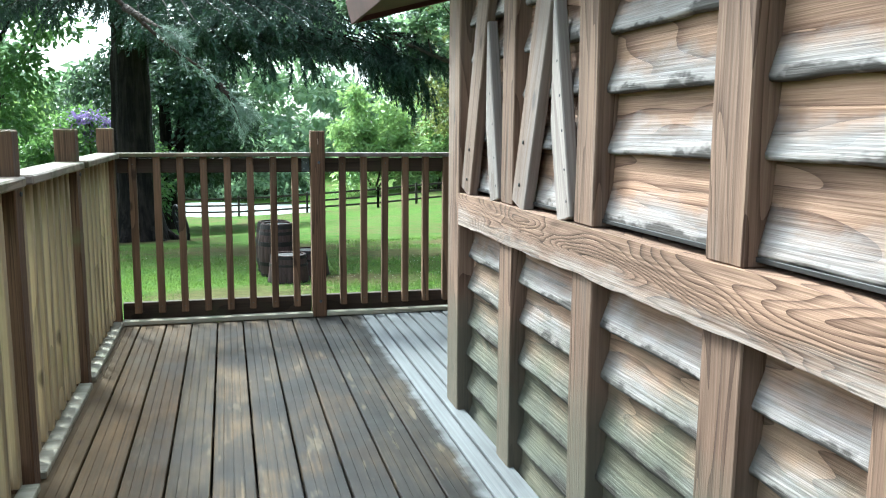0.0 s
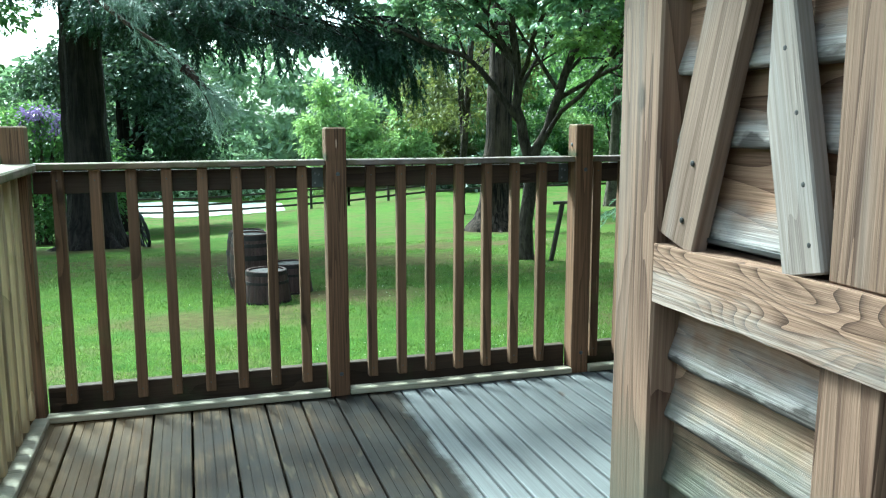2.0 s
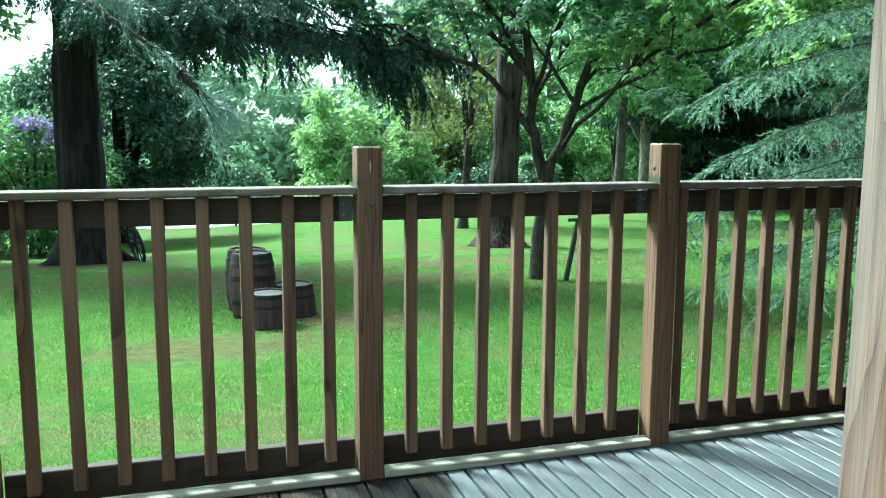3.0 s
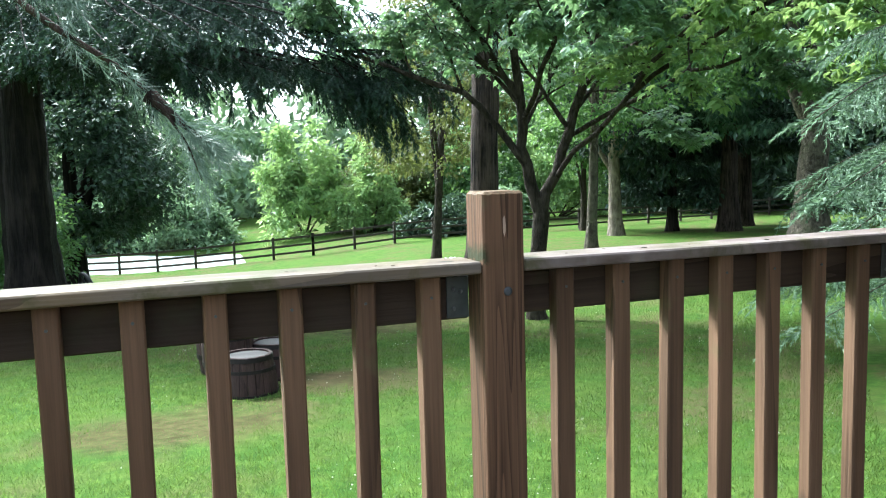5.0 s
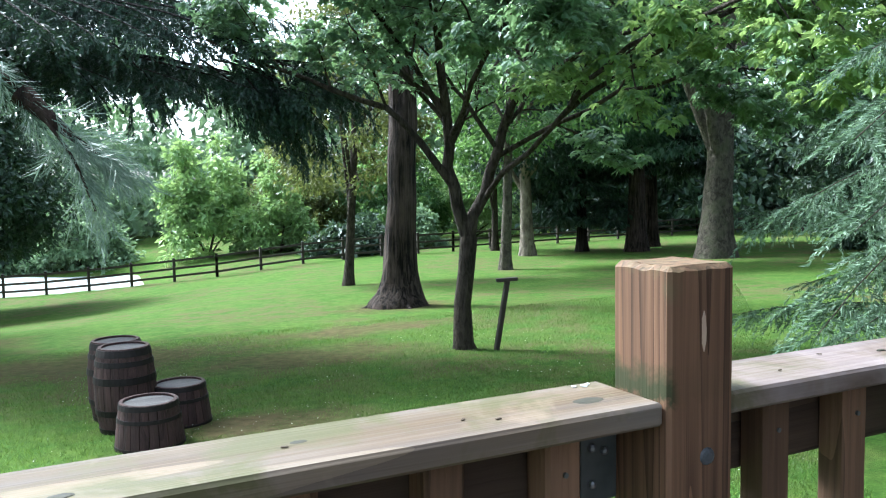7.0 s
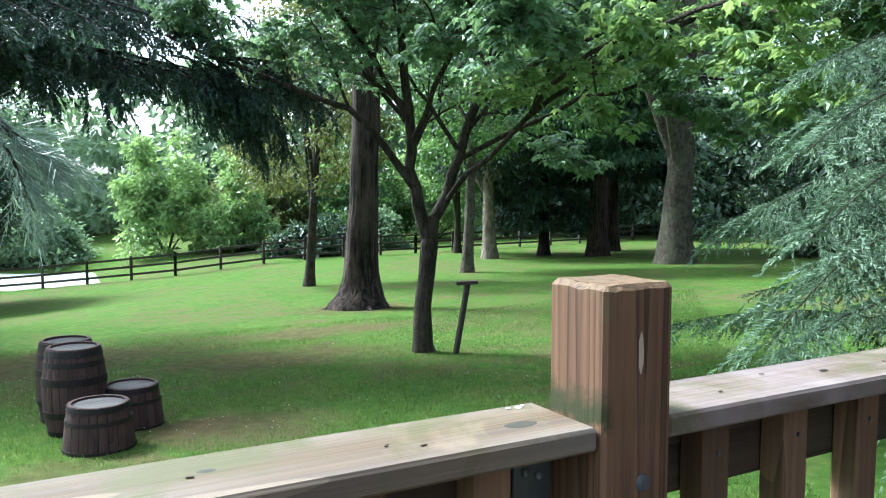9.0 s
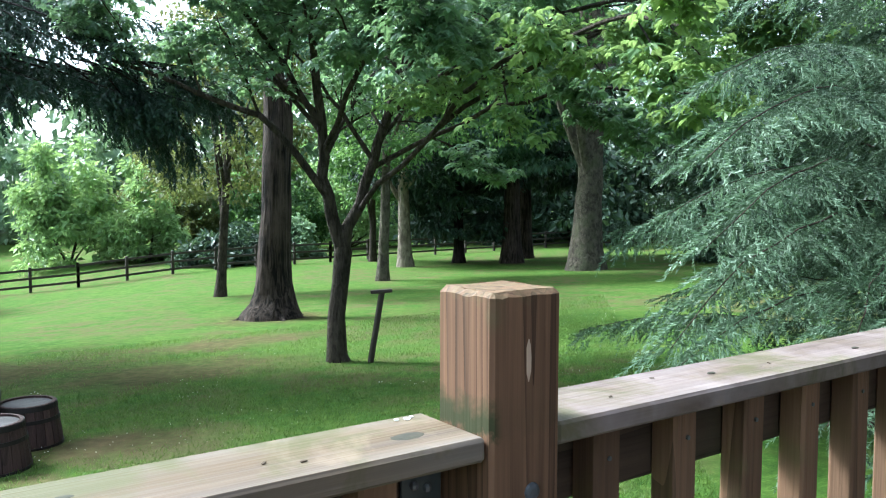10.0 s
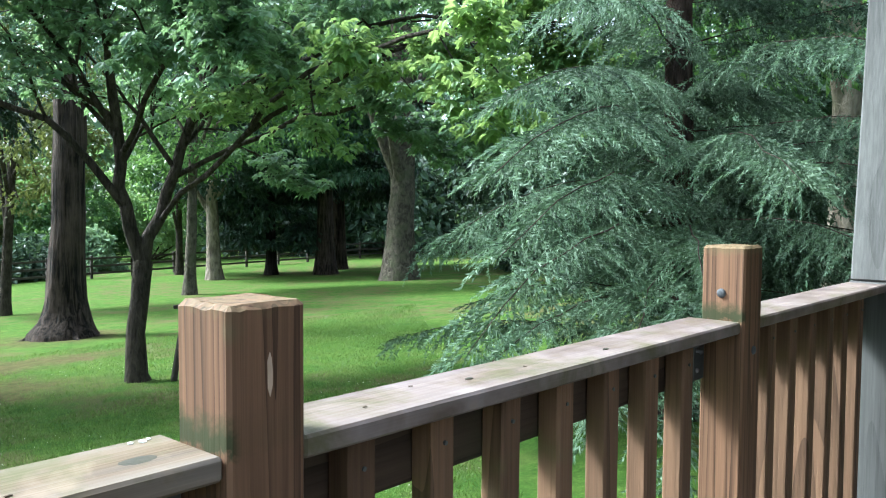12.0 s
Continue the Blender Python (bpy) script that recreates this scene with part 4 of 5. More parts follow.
fence_run(49.5, 42.5, 58.0, 24.0, 8, "dark post-and-rail fence under the far trees")


# ---- trees ----
def grow(rng, pts, r0, r1, depth, spread=0.9, ratio=0.5, kids=5, lift=0.15, tips=None, paths=None, start=0.3, wig=0.06):
    """A limb along pts with smaller limbs off it; fills paths with tubes and tips with twig places and ways."""
    pts = np.asarray(pts, float)
    t = np.linspace(0, 1, len(pts))
    s = np.linspace(0, 1, max(6, len(pts) * 3))
    P = np.stack([np.interp(s, t, pts[:, k]) for k in range(3)], -1)
    L = np.linalg.norm(np.diff(P, axis=0), axis=1).sum()
    for _ in range(2):
        P[1:-1] = (P[:-2] + 2 * P[1:-1] + P[2:]) / 4
    P[1:-1] += rng.normal(0, wig * L / len(s), (len(s) - 2, 3))
    paths.append((P, r0 + (r1 - r0) * s))
    if depth == 0:
        for k in range(2, len(P)):
            tips.append((P[k], P[k] - P[k - 1]))
        return
    for i in range(kids):
        u = start + (1 - start) * (i + rng.uniform(0.2, 0.9)) / kids
        k = min(int(u * (len(P) - 1)), len(P) - 2)
        d = P[k + 1] - P[k]
        d /= np.linalg.norm(d) + 1e-9
        out = rng.normal(0, 1, 3)
        out -= d * out.dot(d)
        out /= np.linalg.norm(out) + 1e-9
        way = d * 0.75 + out * spread + np.array([0, 0, lift])
        way /= np.linalg.norm(way)
        l = L * ratio * rng.uniform(0.7, 1.2) * (1.15 - 0.5 * u)
        sag = np.array([0, 0, -0.10 * l])
        q = [P[k], P[k] + way * l * 0.5, P[k] + way * l + sag]
        r = (r0 + (r1 - r0) * u) * 0.55
        grow(rng, q, r, r * 0.3, depth - 1, spread, ratio, max(3, kids - 1), lift * 0.5, tips, paths, 0.25, wig)


def rosettes(rng, tips, each, size, sig, tv, tf):
    """Leaves in drooping whorls, held flat with their faces to the sky, in loose tiers."""
    c = np.array([p for p, _ in tips])
    c = c + rng.normal(0, 1, c.shape) * np.array([sig, sig, sig * 0.35])
    a = rng.uniform(0, 2 * math.pi, (len(c), 1)) + np.arange(each)[None] * 2.4 + rng.normal(0, 0.3, (len(c), each))
    fall = rng.uniform(0.15, 1.0, (len(c), each)) + rng.normal(0.1, 0.2, (len(c), 1))
    way = np.stack([np.cos(a), np.sin(a), -fall], -1).reshape(-1, 3)
    n = len(way)
    big = np.repeat(rng.uniform(0.7, 1.15, len(c)), each) * rng.uniform(0.75, 1.2, n) * size
    at = np.repeat(c, each, 0) + way * (0.35 * size) + rng.normal(0, 0.03, (n, 3))
    return scatter(tv, tf, at, frames(way, 0.22, rng), big)


def blob_leaves(rng, centres, radii, each, size, tv=LEAF_V, tf=LEAF_F, flat=0.6, droop=0.4):
    """Clumps of leaves for crowns that stay far off; each clump is a ragged, flattened heap."""
    n = len(centres)
    c = np.repeat(centres, each, 0)
    r = np.repeat(radii, each)
    o = rng.normal(0, 1, (n * each, 3))
    o /= np.linalg.norm(o, axis=1)[:, None]
    o *= rng.random((n * each, 1)) ** 0.45 * rng.uniform(0.7, 1.25, (n * each, 1))
    o[:, 2] *= flat
    way = o + rng.normal(0, 0.5, o.shape)
    way[:, 2] -= droop
    return scatter(tv, tf, c + o * r[:, None], frames(way, 0.6, rng), rng.uniform(0.6, 1.3, n * each) * size)


def join(*arrays):
    vs, fs, base = [], [], 0
    for v, f in arrays:
        vs.append(v)
        fs.append(f + base)
        base += len(v)
    return np.concatenate(vs), np.concatenate(fs)


def trunk_path(rng, x, y, r, height, lean=(0, 0), flare=1.7, n=22, foot=1.3):
    z0 = float(ground_height(x, y)) - 0.5
    h = np.linspace(0, 1, n) ** 1.6 * height
    s = h / height
    p = np.stack([x + lean[0] * s + rng.normal(0, r * 0.025, n), y + lean[1] * s + rng.normal(0, r * 0.025, n), z0 + h], -1)
    rad = r * (1 - 0.75 * s) * (1 + (flare - 1) * np.exp(-np.maximum(h - 0.5, 0) / (foot * r + 0.12)))
    return p, rad


def ridged(v, amount, seed, freq=5.0):
    """Uneven bark ridges that run up a trunk."""
    out = v.copy()
    for i, p in enumerate(v):
        q = noise.noise_vector(Vector((p[0] * freq, p[1] * freq, p[2] * 0.35 + seed)))
        out[i, 0] += q.x * amount
        out[i, 1] += q.y * amount
    return out


def tree(name, label, trunk_arrays, bark, crown_arrays, leaf, x, y, category="tree", group="", smooth=True):
    t = thing(name, x, y, float(ground_height(x, y)), label, category, group)
    o = np.array(t.location)
    v, f = trunk_arrays
    child("trunk", mesh_np("trunk", v - o, f, bark, smooth), t)
    if crown_arrays is not None:
        v, f = crown_arrays
        child("crown", mesh_np("crown", v - o, f, leaf), t)
    return t


def maple():
    rng = np.random.default_rng(11)
    paths, tips = [], []
    p = np.array([[5.84, 15.54, -1.45], [5.80, 15.55, -1.2], [5.80, 15.56, -0.6], [5.88, 15.57, -0.1], [5.94, 15.58, 0.42]])
    paths.append((p, [0.24, 0.165, 0.135, 0.13, 0.14]))
    K = dict(tips=tips, paths=paths)
    core = []
    C = dict(tips=core, paths=paths)
    sunny = []
    S = dict(tips=sunny, paths=paths)
    grow(rng, [(5.93, 15.58, 0.35), (5.66, 15.65, 1.31), (5.62, 15.61, 2.4), (5.39, 15.45, 3.6), (5.2, 15.3, 5.4)], 0.11, 0.035, 2, kids=8, start=0.35, ratio=0.5, **C)
    grow(rng, [(5.70, 15.64, 1.2), (4.85, 15.76, 2.33), (3.48, 16.21, 2.81), (2.3, 16.5, 3.3)], 0.065, 0.015, 2, kids=6, start=0.35, ratio=0.36, **K)
    grow(rng, [(5.95, 15.58, 0.4), (6.3, 15.41, 1.57), (6.56, 15.18, 2.58), (6.76, 14.88, 3.7), (7.0, 14.6, 5.3)], 0.10, 0.03, 2, kids=8, start=0.3, ratio=0.5, **C)
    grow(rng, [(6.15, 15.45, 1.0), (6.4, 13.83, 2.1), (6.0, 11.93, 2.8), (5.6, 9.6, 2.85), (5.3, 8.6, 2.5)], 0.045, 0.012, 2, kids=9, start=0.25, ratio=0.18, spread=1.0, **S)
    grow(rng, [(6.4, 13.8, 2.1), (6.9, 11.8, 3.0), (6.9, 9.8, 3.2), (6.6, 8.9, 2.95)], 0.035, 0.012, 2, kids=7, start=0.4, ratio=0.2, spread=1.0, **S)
    grow(rng, [(5.65, 15.6, 1.9), (5.5, 14.0, 3.2), (5.1, 12.3, 3.6), (4.7, 11.0, 3.5)], 0.045, 0.012, 2, kids=8, start=0.25, ratio=0.26, spread=1.0, **K)
    grow(rng, [(6.3, 15.4, 1.6), (7.6, 14.2, 2.5), (8.6, 13.0, 2.75), (9.4, 11.9, 2.6)], 0.042, 0.014, 2, kids=8, start=0.2, ratio=0.24, spread=1.0, **K)
    grow(rng, [(6.5, 15.2, 2.4), (7.2, 13.4, 3.3), (7.1, 11.4, 3.5), (6.8, 10.2, 3.2)], 0.05, 0.014, 2, kids=7, start=0.25, ratio=0.34, spread=1.0, **K)
    grow(rng, [(5.62, 15.6, 2.2), (5.0, 15.9, 3.3), (4.2, 15.6, 4.0), (3.2, 15.2, 4.3)], 0.05, 0.014, 2, kids=7, start=0.25, ratio=0.36, spread=1.0, **K)
    grow(rng, [(5.4, 15.4, 3.4), (5.6, 14.2, 4.2), (6.0, 12.8, 4.6), (6.2, 11.4, 4.6)], 0.05, 0.014, 2, kids=7, start=0.2, ratio=0.36, spread=1.0, **K)
    pick = [tips[i] for i in rng.permutation(len(tips))[:1800]] + [core[i] for i in rng.permutation(len(core))[:560]]
    t = tree("maple_tree", "young spreading maple with dark forked stems and green lobed leaves", tube_arrays(paths, 7), BARK_THIN, rosettes(rng, pick, 9, 0.128, 0.18, PALM_V, PALM_F), MAPLE, 5.84, 15.54)
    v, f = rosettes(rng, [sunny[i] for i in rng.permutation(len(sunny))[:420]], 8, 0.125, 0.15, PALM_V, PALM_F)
    child("sunlit_leaves", mesh_np("sunlit_leaves", v - np.array(t.location), f, LIT_MAPLE), t, None, "bright yellow-green leaves at the branch ends, sunlight put into their colour")
    return t


def needle_sprays(rng, paths_out, base, boughs, twig, twig_len, step, droop, side_len, tube_r=0.012, tassels=False):
    """Arching boughs with side twigs that hang; returns the twigs' places, ways and sizes, and which are end growth."""
    P, W, S, T = [], [], [], []
    for a, b, sag in boughs:
        a, b = np.array(a, float), np.array(b, float)
        L = np.linalg.norm(b - a)
        s = np.linspace(0, 1, 12)
        q = a + (b - a) * s[:, None]
        q[:, 2] += sag * np.sin(s * math.pi * 0.9) * L - 0.05 * L * s ** 3
        q[1:-1] += rng.normal(0, 0.0025 * L, (10, 3))
        paths_out.append((q, np.linspace(tube_r * (0.6 + 0.25 * L), tube_r * 0.35, 12)))
        n = int(L / step)
        for i in range(n):
            u = 0.10 + 0.9 * (i + rng.random()) / n
            k = min(int(u * 11), 10)
            w = q[k + 1] - q[k]
            p = q[k] + w * (u * 11 - k)
            w = w / np.linalg.norm(w)
            side = np.cross(w, [0, 0, 1.0]) * (1 if i % 2 else -1)
            l = side_len * (1.15 - 0.75 * u) * rng.uniform(0.5, 1.2)
            way = w * rng.uniform(0.3, 0.8) + side * rng.uniform(0.6, 1.1) + np.array([0, 0, -droop * rng.uniform(0.3, 1.2)])
            way /= np.linalg.norm(way)
            m = max(2, int(l / (twig_len * 0.5)))
            c = p.copy()
            if tassels and u > 0.5 and rng.random() < 0.6:
                # short shoots that hang straight from the bough's end
                for j in range(2):
                    P.append(p + np.array([0, 0, -0.07 * j])), W.append(np.array([0, 0, -1.0]) + rng.normal(0, 0.12, 3)), S.append(twig_len * rng.uniform(0.6, 0.9)), T.append(True)
            for j in range(m):
                nxt = c + way * l / m
                P.append(c), W.append(way), S.append(twig_len * rng.uniform(0.8, 1.2)), T.append(j >= m - 1 and u > 0.35)
                if rng.random() < 0.75:
                    sw = way + np.cross(way, [0, 0, 1.0]) * rng.choice([-0.9, 0.9]) + rng.normal(0, 0.25, 3)
                    sw[2] -= droop * 0.8
                    P.append(c), W.append(sw), S.append(twig_len * rng.uniform(0.6, 1.1)), T.append(j >= m - 1 and u > 0.6)
                c = nxt
                way = way + np.array([0, 0, -droop * 0.35]) + rng.normal(0, 0.06, 3)
                way /= np.linalg.norm(way)
    return np.array(P), np.array(W), np.array(S), np.array(T)


def twigs(rng, PWS, needles, length, width, spread, kinds=4):
    P, W, S = PWS[:3]
    out = []
    pick = rng.integers(0, kinds, len(P))
    for k in range(kinds):
        tv, tf = twig_template(rng, needles, length, width, spread, 0.15)
        i = pick == k
        out.append(scatter(tv, tf, P[i], frames(W[i], 0.5, rng), S[i]))
    return join(*out)


def cedar():
    """The drooping blue-green conifer beside the deck."""
    rng = np.random.default_rng(21)
    x, y = 7.75, 8.3
    z0 = float(ground_height(x, y))
    paths = [trunk_path(rng, x, y, 0.2, 11.0, (-0.2, 0), 1.5)]
    boughs = []
    h = 0.75
    while h < 9.5:
        full = 5.0 * (1 - h / 11.5) ** 0.8
        for k in range(5 if h < 6 else 4):
            a = rng.uniform(0, 2 * math.pi)
            if abs(a - 3.58) < 0.42 and h > 1.6:
                continue
            r = full * rng.uniform(0.7, 1.05) * (0.62 if 1.4 < a < 3.7 or a > 5.0 or a < 0.5 else 1.0)
            b = (x + math.cos(a) * r, y + math.sin(a) * r, z0 + h + r * rng.uniform(-0.12, 0.10))
            boughs.append(((x, y, z0 + h), b, rng.uniform(0.02, 0.09)))
        h += 0.42
    # boughs that reach out towards the deck
    for b in ((2.85, 6.75, 1.55), (2.85, 6.9, 0.75), (3.2, 7.0, 1.15), (3.4, 6.5, 0.4), (3.7, 7.3, 2.0), (3.4, 6.1, 0.0), (3.9, 7.1, 2.5), (3.8, 6.2, 0.75), (4.4, 6.0, 1.5), (4.3, 5.7, 0.1), (5.1, 5.7, 2.2), (4.6, 6.6, 3.1), (5.4, 5.5, 0.9), (6.0, 5.2, 1.7), (5.6, 6.0, 3.6), (6.4, 5.4, 0.3), (7.2, 5.0, 1.2), (7.4, 5.3, 2.4), (8.2, 5.2, 1.4), (8.4, 5.6, 0.5), (3.9, 7.9, 0.2), (4.2, 8.1, 1.2)):
        d = math.hypot(b[0] - x, b[1] - y)
        boughs.append(((x, y, max(z0 + 0.7, b[2] + 0.02 * d)), b, 0.07))
    PWS = needle_sprays(rng, paths, None, boughs, None, 0.19, 0.052, 0.36, 0.66, 0.006, True)
    near = np.hypot(PWS[0][:, 0] - 1, PWS[0][:, 1] - 5) < 6.6
    new_growth = PWS[3]

    def sprays(which):
        a, b = near & which, ~near & which
        return join(twigs(rng, tuple(q[a] for q in PWS[:3]), 24, 0.22, 0.022, 1.1), twigs(rng, (PWS[0][b], PWS[1][b], PWS[2][b] * 1.3), 12, 0.24, 0.036, 0.9))

    t = tree("cedar_tree", "drooping blue-green cedar with fine needled boughs beside the deck", tube_arrays(paths, 6), BARK_CEDAR, sprays(~new_growth), NEEDLE, x, y)
    v, f = sprays(new_growth)
    child("new_growth", mesh_np("new_growth", v - np.array(t.location), f, NEW_NEEDLE), t, None, "pale blue-green drooping shoot tips")
    return t


def hanging_bough_tree(name, label, x, y, r, height, bark, leaf, boughs, flare, seed, twig_len=0.34, step=0.16, side=0.9, droop=0.9, needles=9, lean=(0, 0), upper=True):
    """A great conifer with a ridged bare trunk and heavy drooping boughs."""
    rng = np.random.default_rng(seed)
    z0 = float(ground_height(x, y))
    p, rad = trunk_path(rng, x, y, r, height, lean, flare, 40, 0.75)
    trunk = tube_arrays([(p, rad)], 28)
    trunk = (ridged(trunk[0], r * 0.2, seed, 3.2 / max(r, 0.3)), trunk[1])
    roots = []
    for k in range(7):
        a = k * 0.9 + rng.uniform(-0.2, 0.2)
        L = r * rng.uniform(1.7, 2.3) * flare / 1.7
        q = []
        for s in np.linspace(0, 1, 6):
            xx, yy = x + math.cos(a) * (r * 0.6 + L * s * 0.8), y + math.sin(a) * (r * 0.6 + L * s * 0.8)
            q.append((xx, yy, float(ground_height(xx, yy)) + r * 1.1 * (1 - s) ** 2 - 0.05))
        roots.append((q, r * np.linspace(0.42, 0.08, 6)))
    limbs = []
    # upper boughs, mostly out of view, made dense to shade the lawn
    if upper:
        h = height * 0.3
        boughs = list(boughs)
        while h < height * 0.95:
            for k in range(6):
                a = rng.uniform(0, 2 * math.pi)
                R = min(4.8, 0.32 * height) * (1.1 - h / height)
                boughs.append(((x, y, z0 + h), (x + math.cos(a) * R, y + math.sin(a) * R, z0 + h - R * 0.25), 0.05))
            h += 1.5
    PWS = needle_sprays(rng, limbs, None, boughs, None, twig_len, step, droop, side, 0.02)
    crown = twigs(rng, PWS, needles, 0.26, 0.042, 1.1)
    parts = [trunk, tube_arrays(roots, 8)] + ([tube_arrays(limbs, 5)] if limbs else [])
    return tree(name, label, join(*parts), bark, crown, leaf, x, y)


def far_tree(name, label, x, y, r, height, bark, leaf, crown, n, each, size, seed, lean=(0, 0), flare=1.5, limbs=5, clump=0.9, flat=0.6, droop=0.4, group=""):
    """A tree that stays far off. crown: low, high and radius of its leafy part, from the ground."""
    rng = np.random.default_rng(seed)
    z0 = float(ground_height(x, y))
    p, rad = trunk_path(rng, x, y, r, height, lean, flare)
    paths = [(p, rad)]
    lo, hi, R = crown
    a = rng.uniform(0, 2 * math.pi, n)
    s = rng.random(n)
    env = np.sin(np.clip(s * 0.86 + 0.16, 0, 1) * math.pi) ** 0.6
    q = R * env * np.sqrt(rng.uniform(0.12, 1, n))
    c = np.stack([x + lean[0] * s + q * np.cos(a), y + lean[1] * s + q * np.sin(a), z0 + lo + (hi - lo) * s], -1)
    for k in range(limbs):
        t = c[rng.integers(0, n)]
        h = max(0.3 * height * rng.random() + 0.2 * height, 0.2)
        i = min(int(len(p) * (h / height) ** 0.6), len(p) - 2)
        mid = (p[i] + t) / 2 + np.array([0, 0, 0.12 * R])
        paths.append(([p[i], mid, t], [rad[i] * 0.5, rad[i] * 0.3, rad[i] * 0.1]))
    cr = blob_leaves(rng, c, rng.uniform(0.6, 1.3, n) * clump, each, size, flat=flat, droop=droop)
    return tree(name, label, tube_arrays(paths, 9), bark, cr, leaf, x, y, "tree", group)


maple()
cedar()

# the dark redwood, with boughs that sweep across the lawn
DX, DY = -2.45, 24.2
sweeps = []
rs = np.random.default_rng(8)
# the long level boughs
for ex, ey, ez in ((0.2, 16.4, 2.95), (1.0, 16.2, 3.05), (1.9, 16.0, 3.05), (2.8, 15.9, 3.0), (3.7, 15.9, 2.95), (0.9, 17.4, 3.1), (2.2, 17.3, 3.15), (3.2, 16.9, 3.05), (4.0, 16.8, 3.05), (-0.8, 17.6, 3.2), (1.2, 20.5, 3.6), (0.2, 21.0, 3.2)):
    sweeps.append(((DX, DY, 4.15), (ex, ey, ez), 0.02))
# the darker layer above them
for ex, ey, ez in ((-0.9, 15.8, 3.5), (0.0, 15.8, 3.6), (0.8, 15.8, 3.55), (1.5, 15.9, 3.6), (2.2, 16.0, 3.55), (2.9, 16.0, 3.6), (0.4, 16.3, 3.45), (1.2, 16.6, 3.5), (-1.4, 16.2, 3.3), (-0.4, 15.6, 3.35), (0.3, 15.4, 3.5), (-0.6, 16.8, 3.75), (0.6, 16.6, 3.8), (1.8, 16.5, 3.85), (2.9, 16.6, 3.9), (0.2, 18.0, 4.1), (1.6, 18.2, 4.2), (3.2, 18.2, 4.3), (4.2, 18.6, 4.4), (2.4, 19.2, 4.7), (0.8, 19.4, 4.8), (-4.6, 20.2, 3.9), (-5.6, 22.0, 3.7)):
    sweeps.append(((DX, DY, 5.5), (ex, ey, ez), 0.02))
# the boughs on its other side
for ex, ey, ez in ((-5.2, 19.6, 4.4), (-4.6, 18.8, 4.1), (-3.9, 18.4, 4.5), (-3.2, 18.0, 4.2), (-2.6, 17.8, 4.4), (-2.0, 17.6, 4.1), (-6.4, 21.5, 4.7), (-1.5, 17.2, 4.3), (-3.6, 19.4, 3.7), (-2.4, 18.8, 3.75)):
    sweeps.append(((DX, DY, 5.6), (ex, ey, ez), 0.03))
# sprays that hang from the bough ends
for sx, ex, ey, ez in ((2.4, 3.6, 16.1, 2.35), (2.7, 4.0, 16.4, 2.1), (2.9, 4.4, 16.3, 2.5), (3.1, 4.7, 16.7, 2.75), (2.6, 3.3, 16.2, 1.95), (3.0, 4.1, 16.8, 1.85), (2.8, 3.8, 17.1, 2.2), (3.3, 4.9, 17.0, 2.4), (2.2, 3.0, 16.5, 2.3), (3.0, 3.7, 16.6, 1.75), (0.3, 0.9, 16.4, 2.45), (1.2, 1.7, 16.3, 2.4), (-0.3, 0.2, 16.8, 2.5)):
    sweeps.append(((sx, 16.6, 3.05), (ex, ey, ez), 0.10))
hanging_bough_tree("redwood_tree", "giant dark redwood with a ridged trunk and drooping black-green boughs", DX, DY, 0.56, 24, BARK_DARK, SPRUCE, sweeps, 1.75, 31, 0.36, 0.08, 0.95, 0.8, 18)
# the bare brown redwood
hanging_bough_tree("redwood_tree", "tall bare redwood with fibrous brown bark and a flared foot", 7.85, 22.7, 0.385, 22, BARK_RED, SPRAY, [((7.9, 22.7, 5.2), (5.6, 20.5, 4.6), 0.04), ((7.9, 22.7, 5.6), (10.4, 21.4, 4.9), 0.04)], 2.1, 41, 0.4, 0.2, 1.0, 0.7, 9, (0.9, 0))

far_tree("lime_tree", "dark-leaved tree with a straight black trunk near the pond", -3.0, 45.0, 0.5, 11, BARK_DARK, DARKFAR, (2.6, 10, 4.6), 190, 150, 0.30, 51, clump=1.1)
far_tree("ash_tree", "slim dark forked tree with sparse light leaves", 9.7, 31.3, 0.17, 13, BARK_THIN, DULL, (3.2, 12, 3.0), 130, 90, 0.2, 52, (0.9, 0), limbs=12, clump=0.7)
far_tree("lime_tree", "slender mossy-trunked tree on the lawn", 16.7, 32.4, 0.23, 15, BARK_GREY, MIDLEAF, (4.6, 14, 3.6), 160, 110, 0.24, 53, (0.6, 0), clump=0.9)
far_tree("pine_tree", "tall pine with a pale buff trunk", 22.9, 40.4, 0.36, 17, BARK_PALE, SPRUCE, (4.5, 16, 3.6), 150, 110, 0.3, 54, (-0.5, 0), clump=1.0)
far_tree("sapling", "thin dark sapling by the fence", 24.0, 45.6, 0.22, 11, BARK_THIN, MIDLEAF, (3.5, 11, 2.6), 90, 80, 0.3, 55)
far_tree("spruce_tree", "small dark spruce sweeping low over the lawn", 26.7, 40.9, 0.3, 12, BARK_DARK, SPRUCE, (1.6, 12, 3.2), 200, 110, 0.34, 56, clump=0.9, flat=0.35, droop=0.9)
far_tree("spruce_tree", "large dark spruce with a brown trunk", 28.2, 38.2, 0.5, 18, BARK_RED, SPRAY, (4.6, 18, 5.0), 190, 120, 0.34, 57, clump=1.1, flat=0.35, droop=0.9)
far_tree("spruce_tree", "large dark spruce with a brown trunk behind another", 31.8, 41.3, 0.45, 18, BARK_RED, SPRUCE, (4.0, 18, 5.0), 240, 120, 0.36, 58, clump=1.1, flat=0.35, droop=0.9)
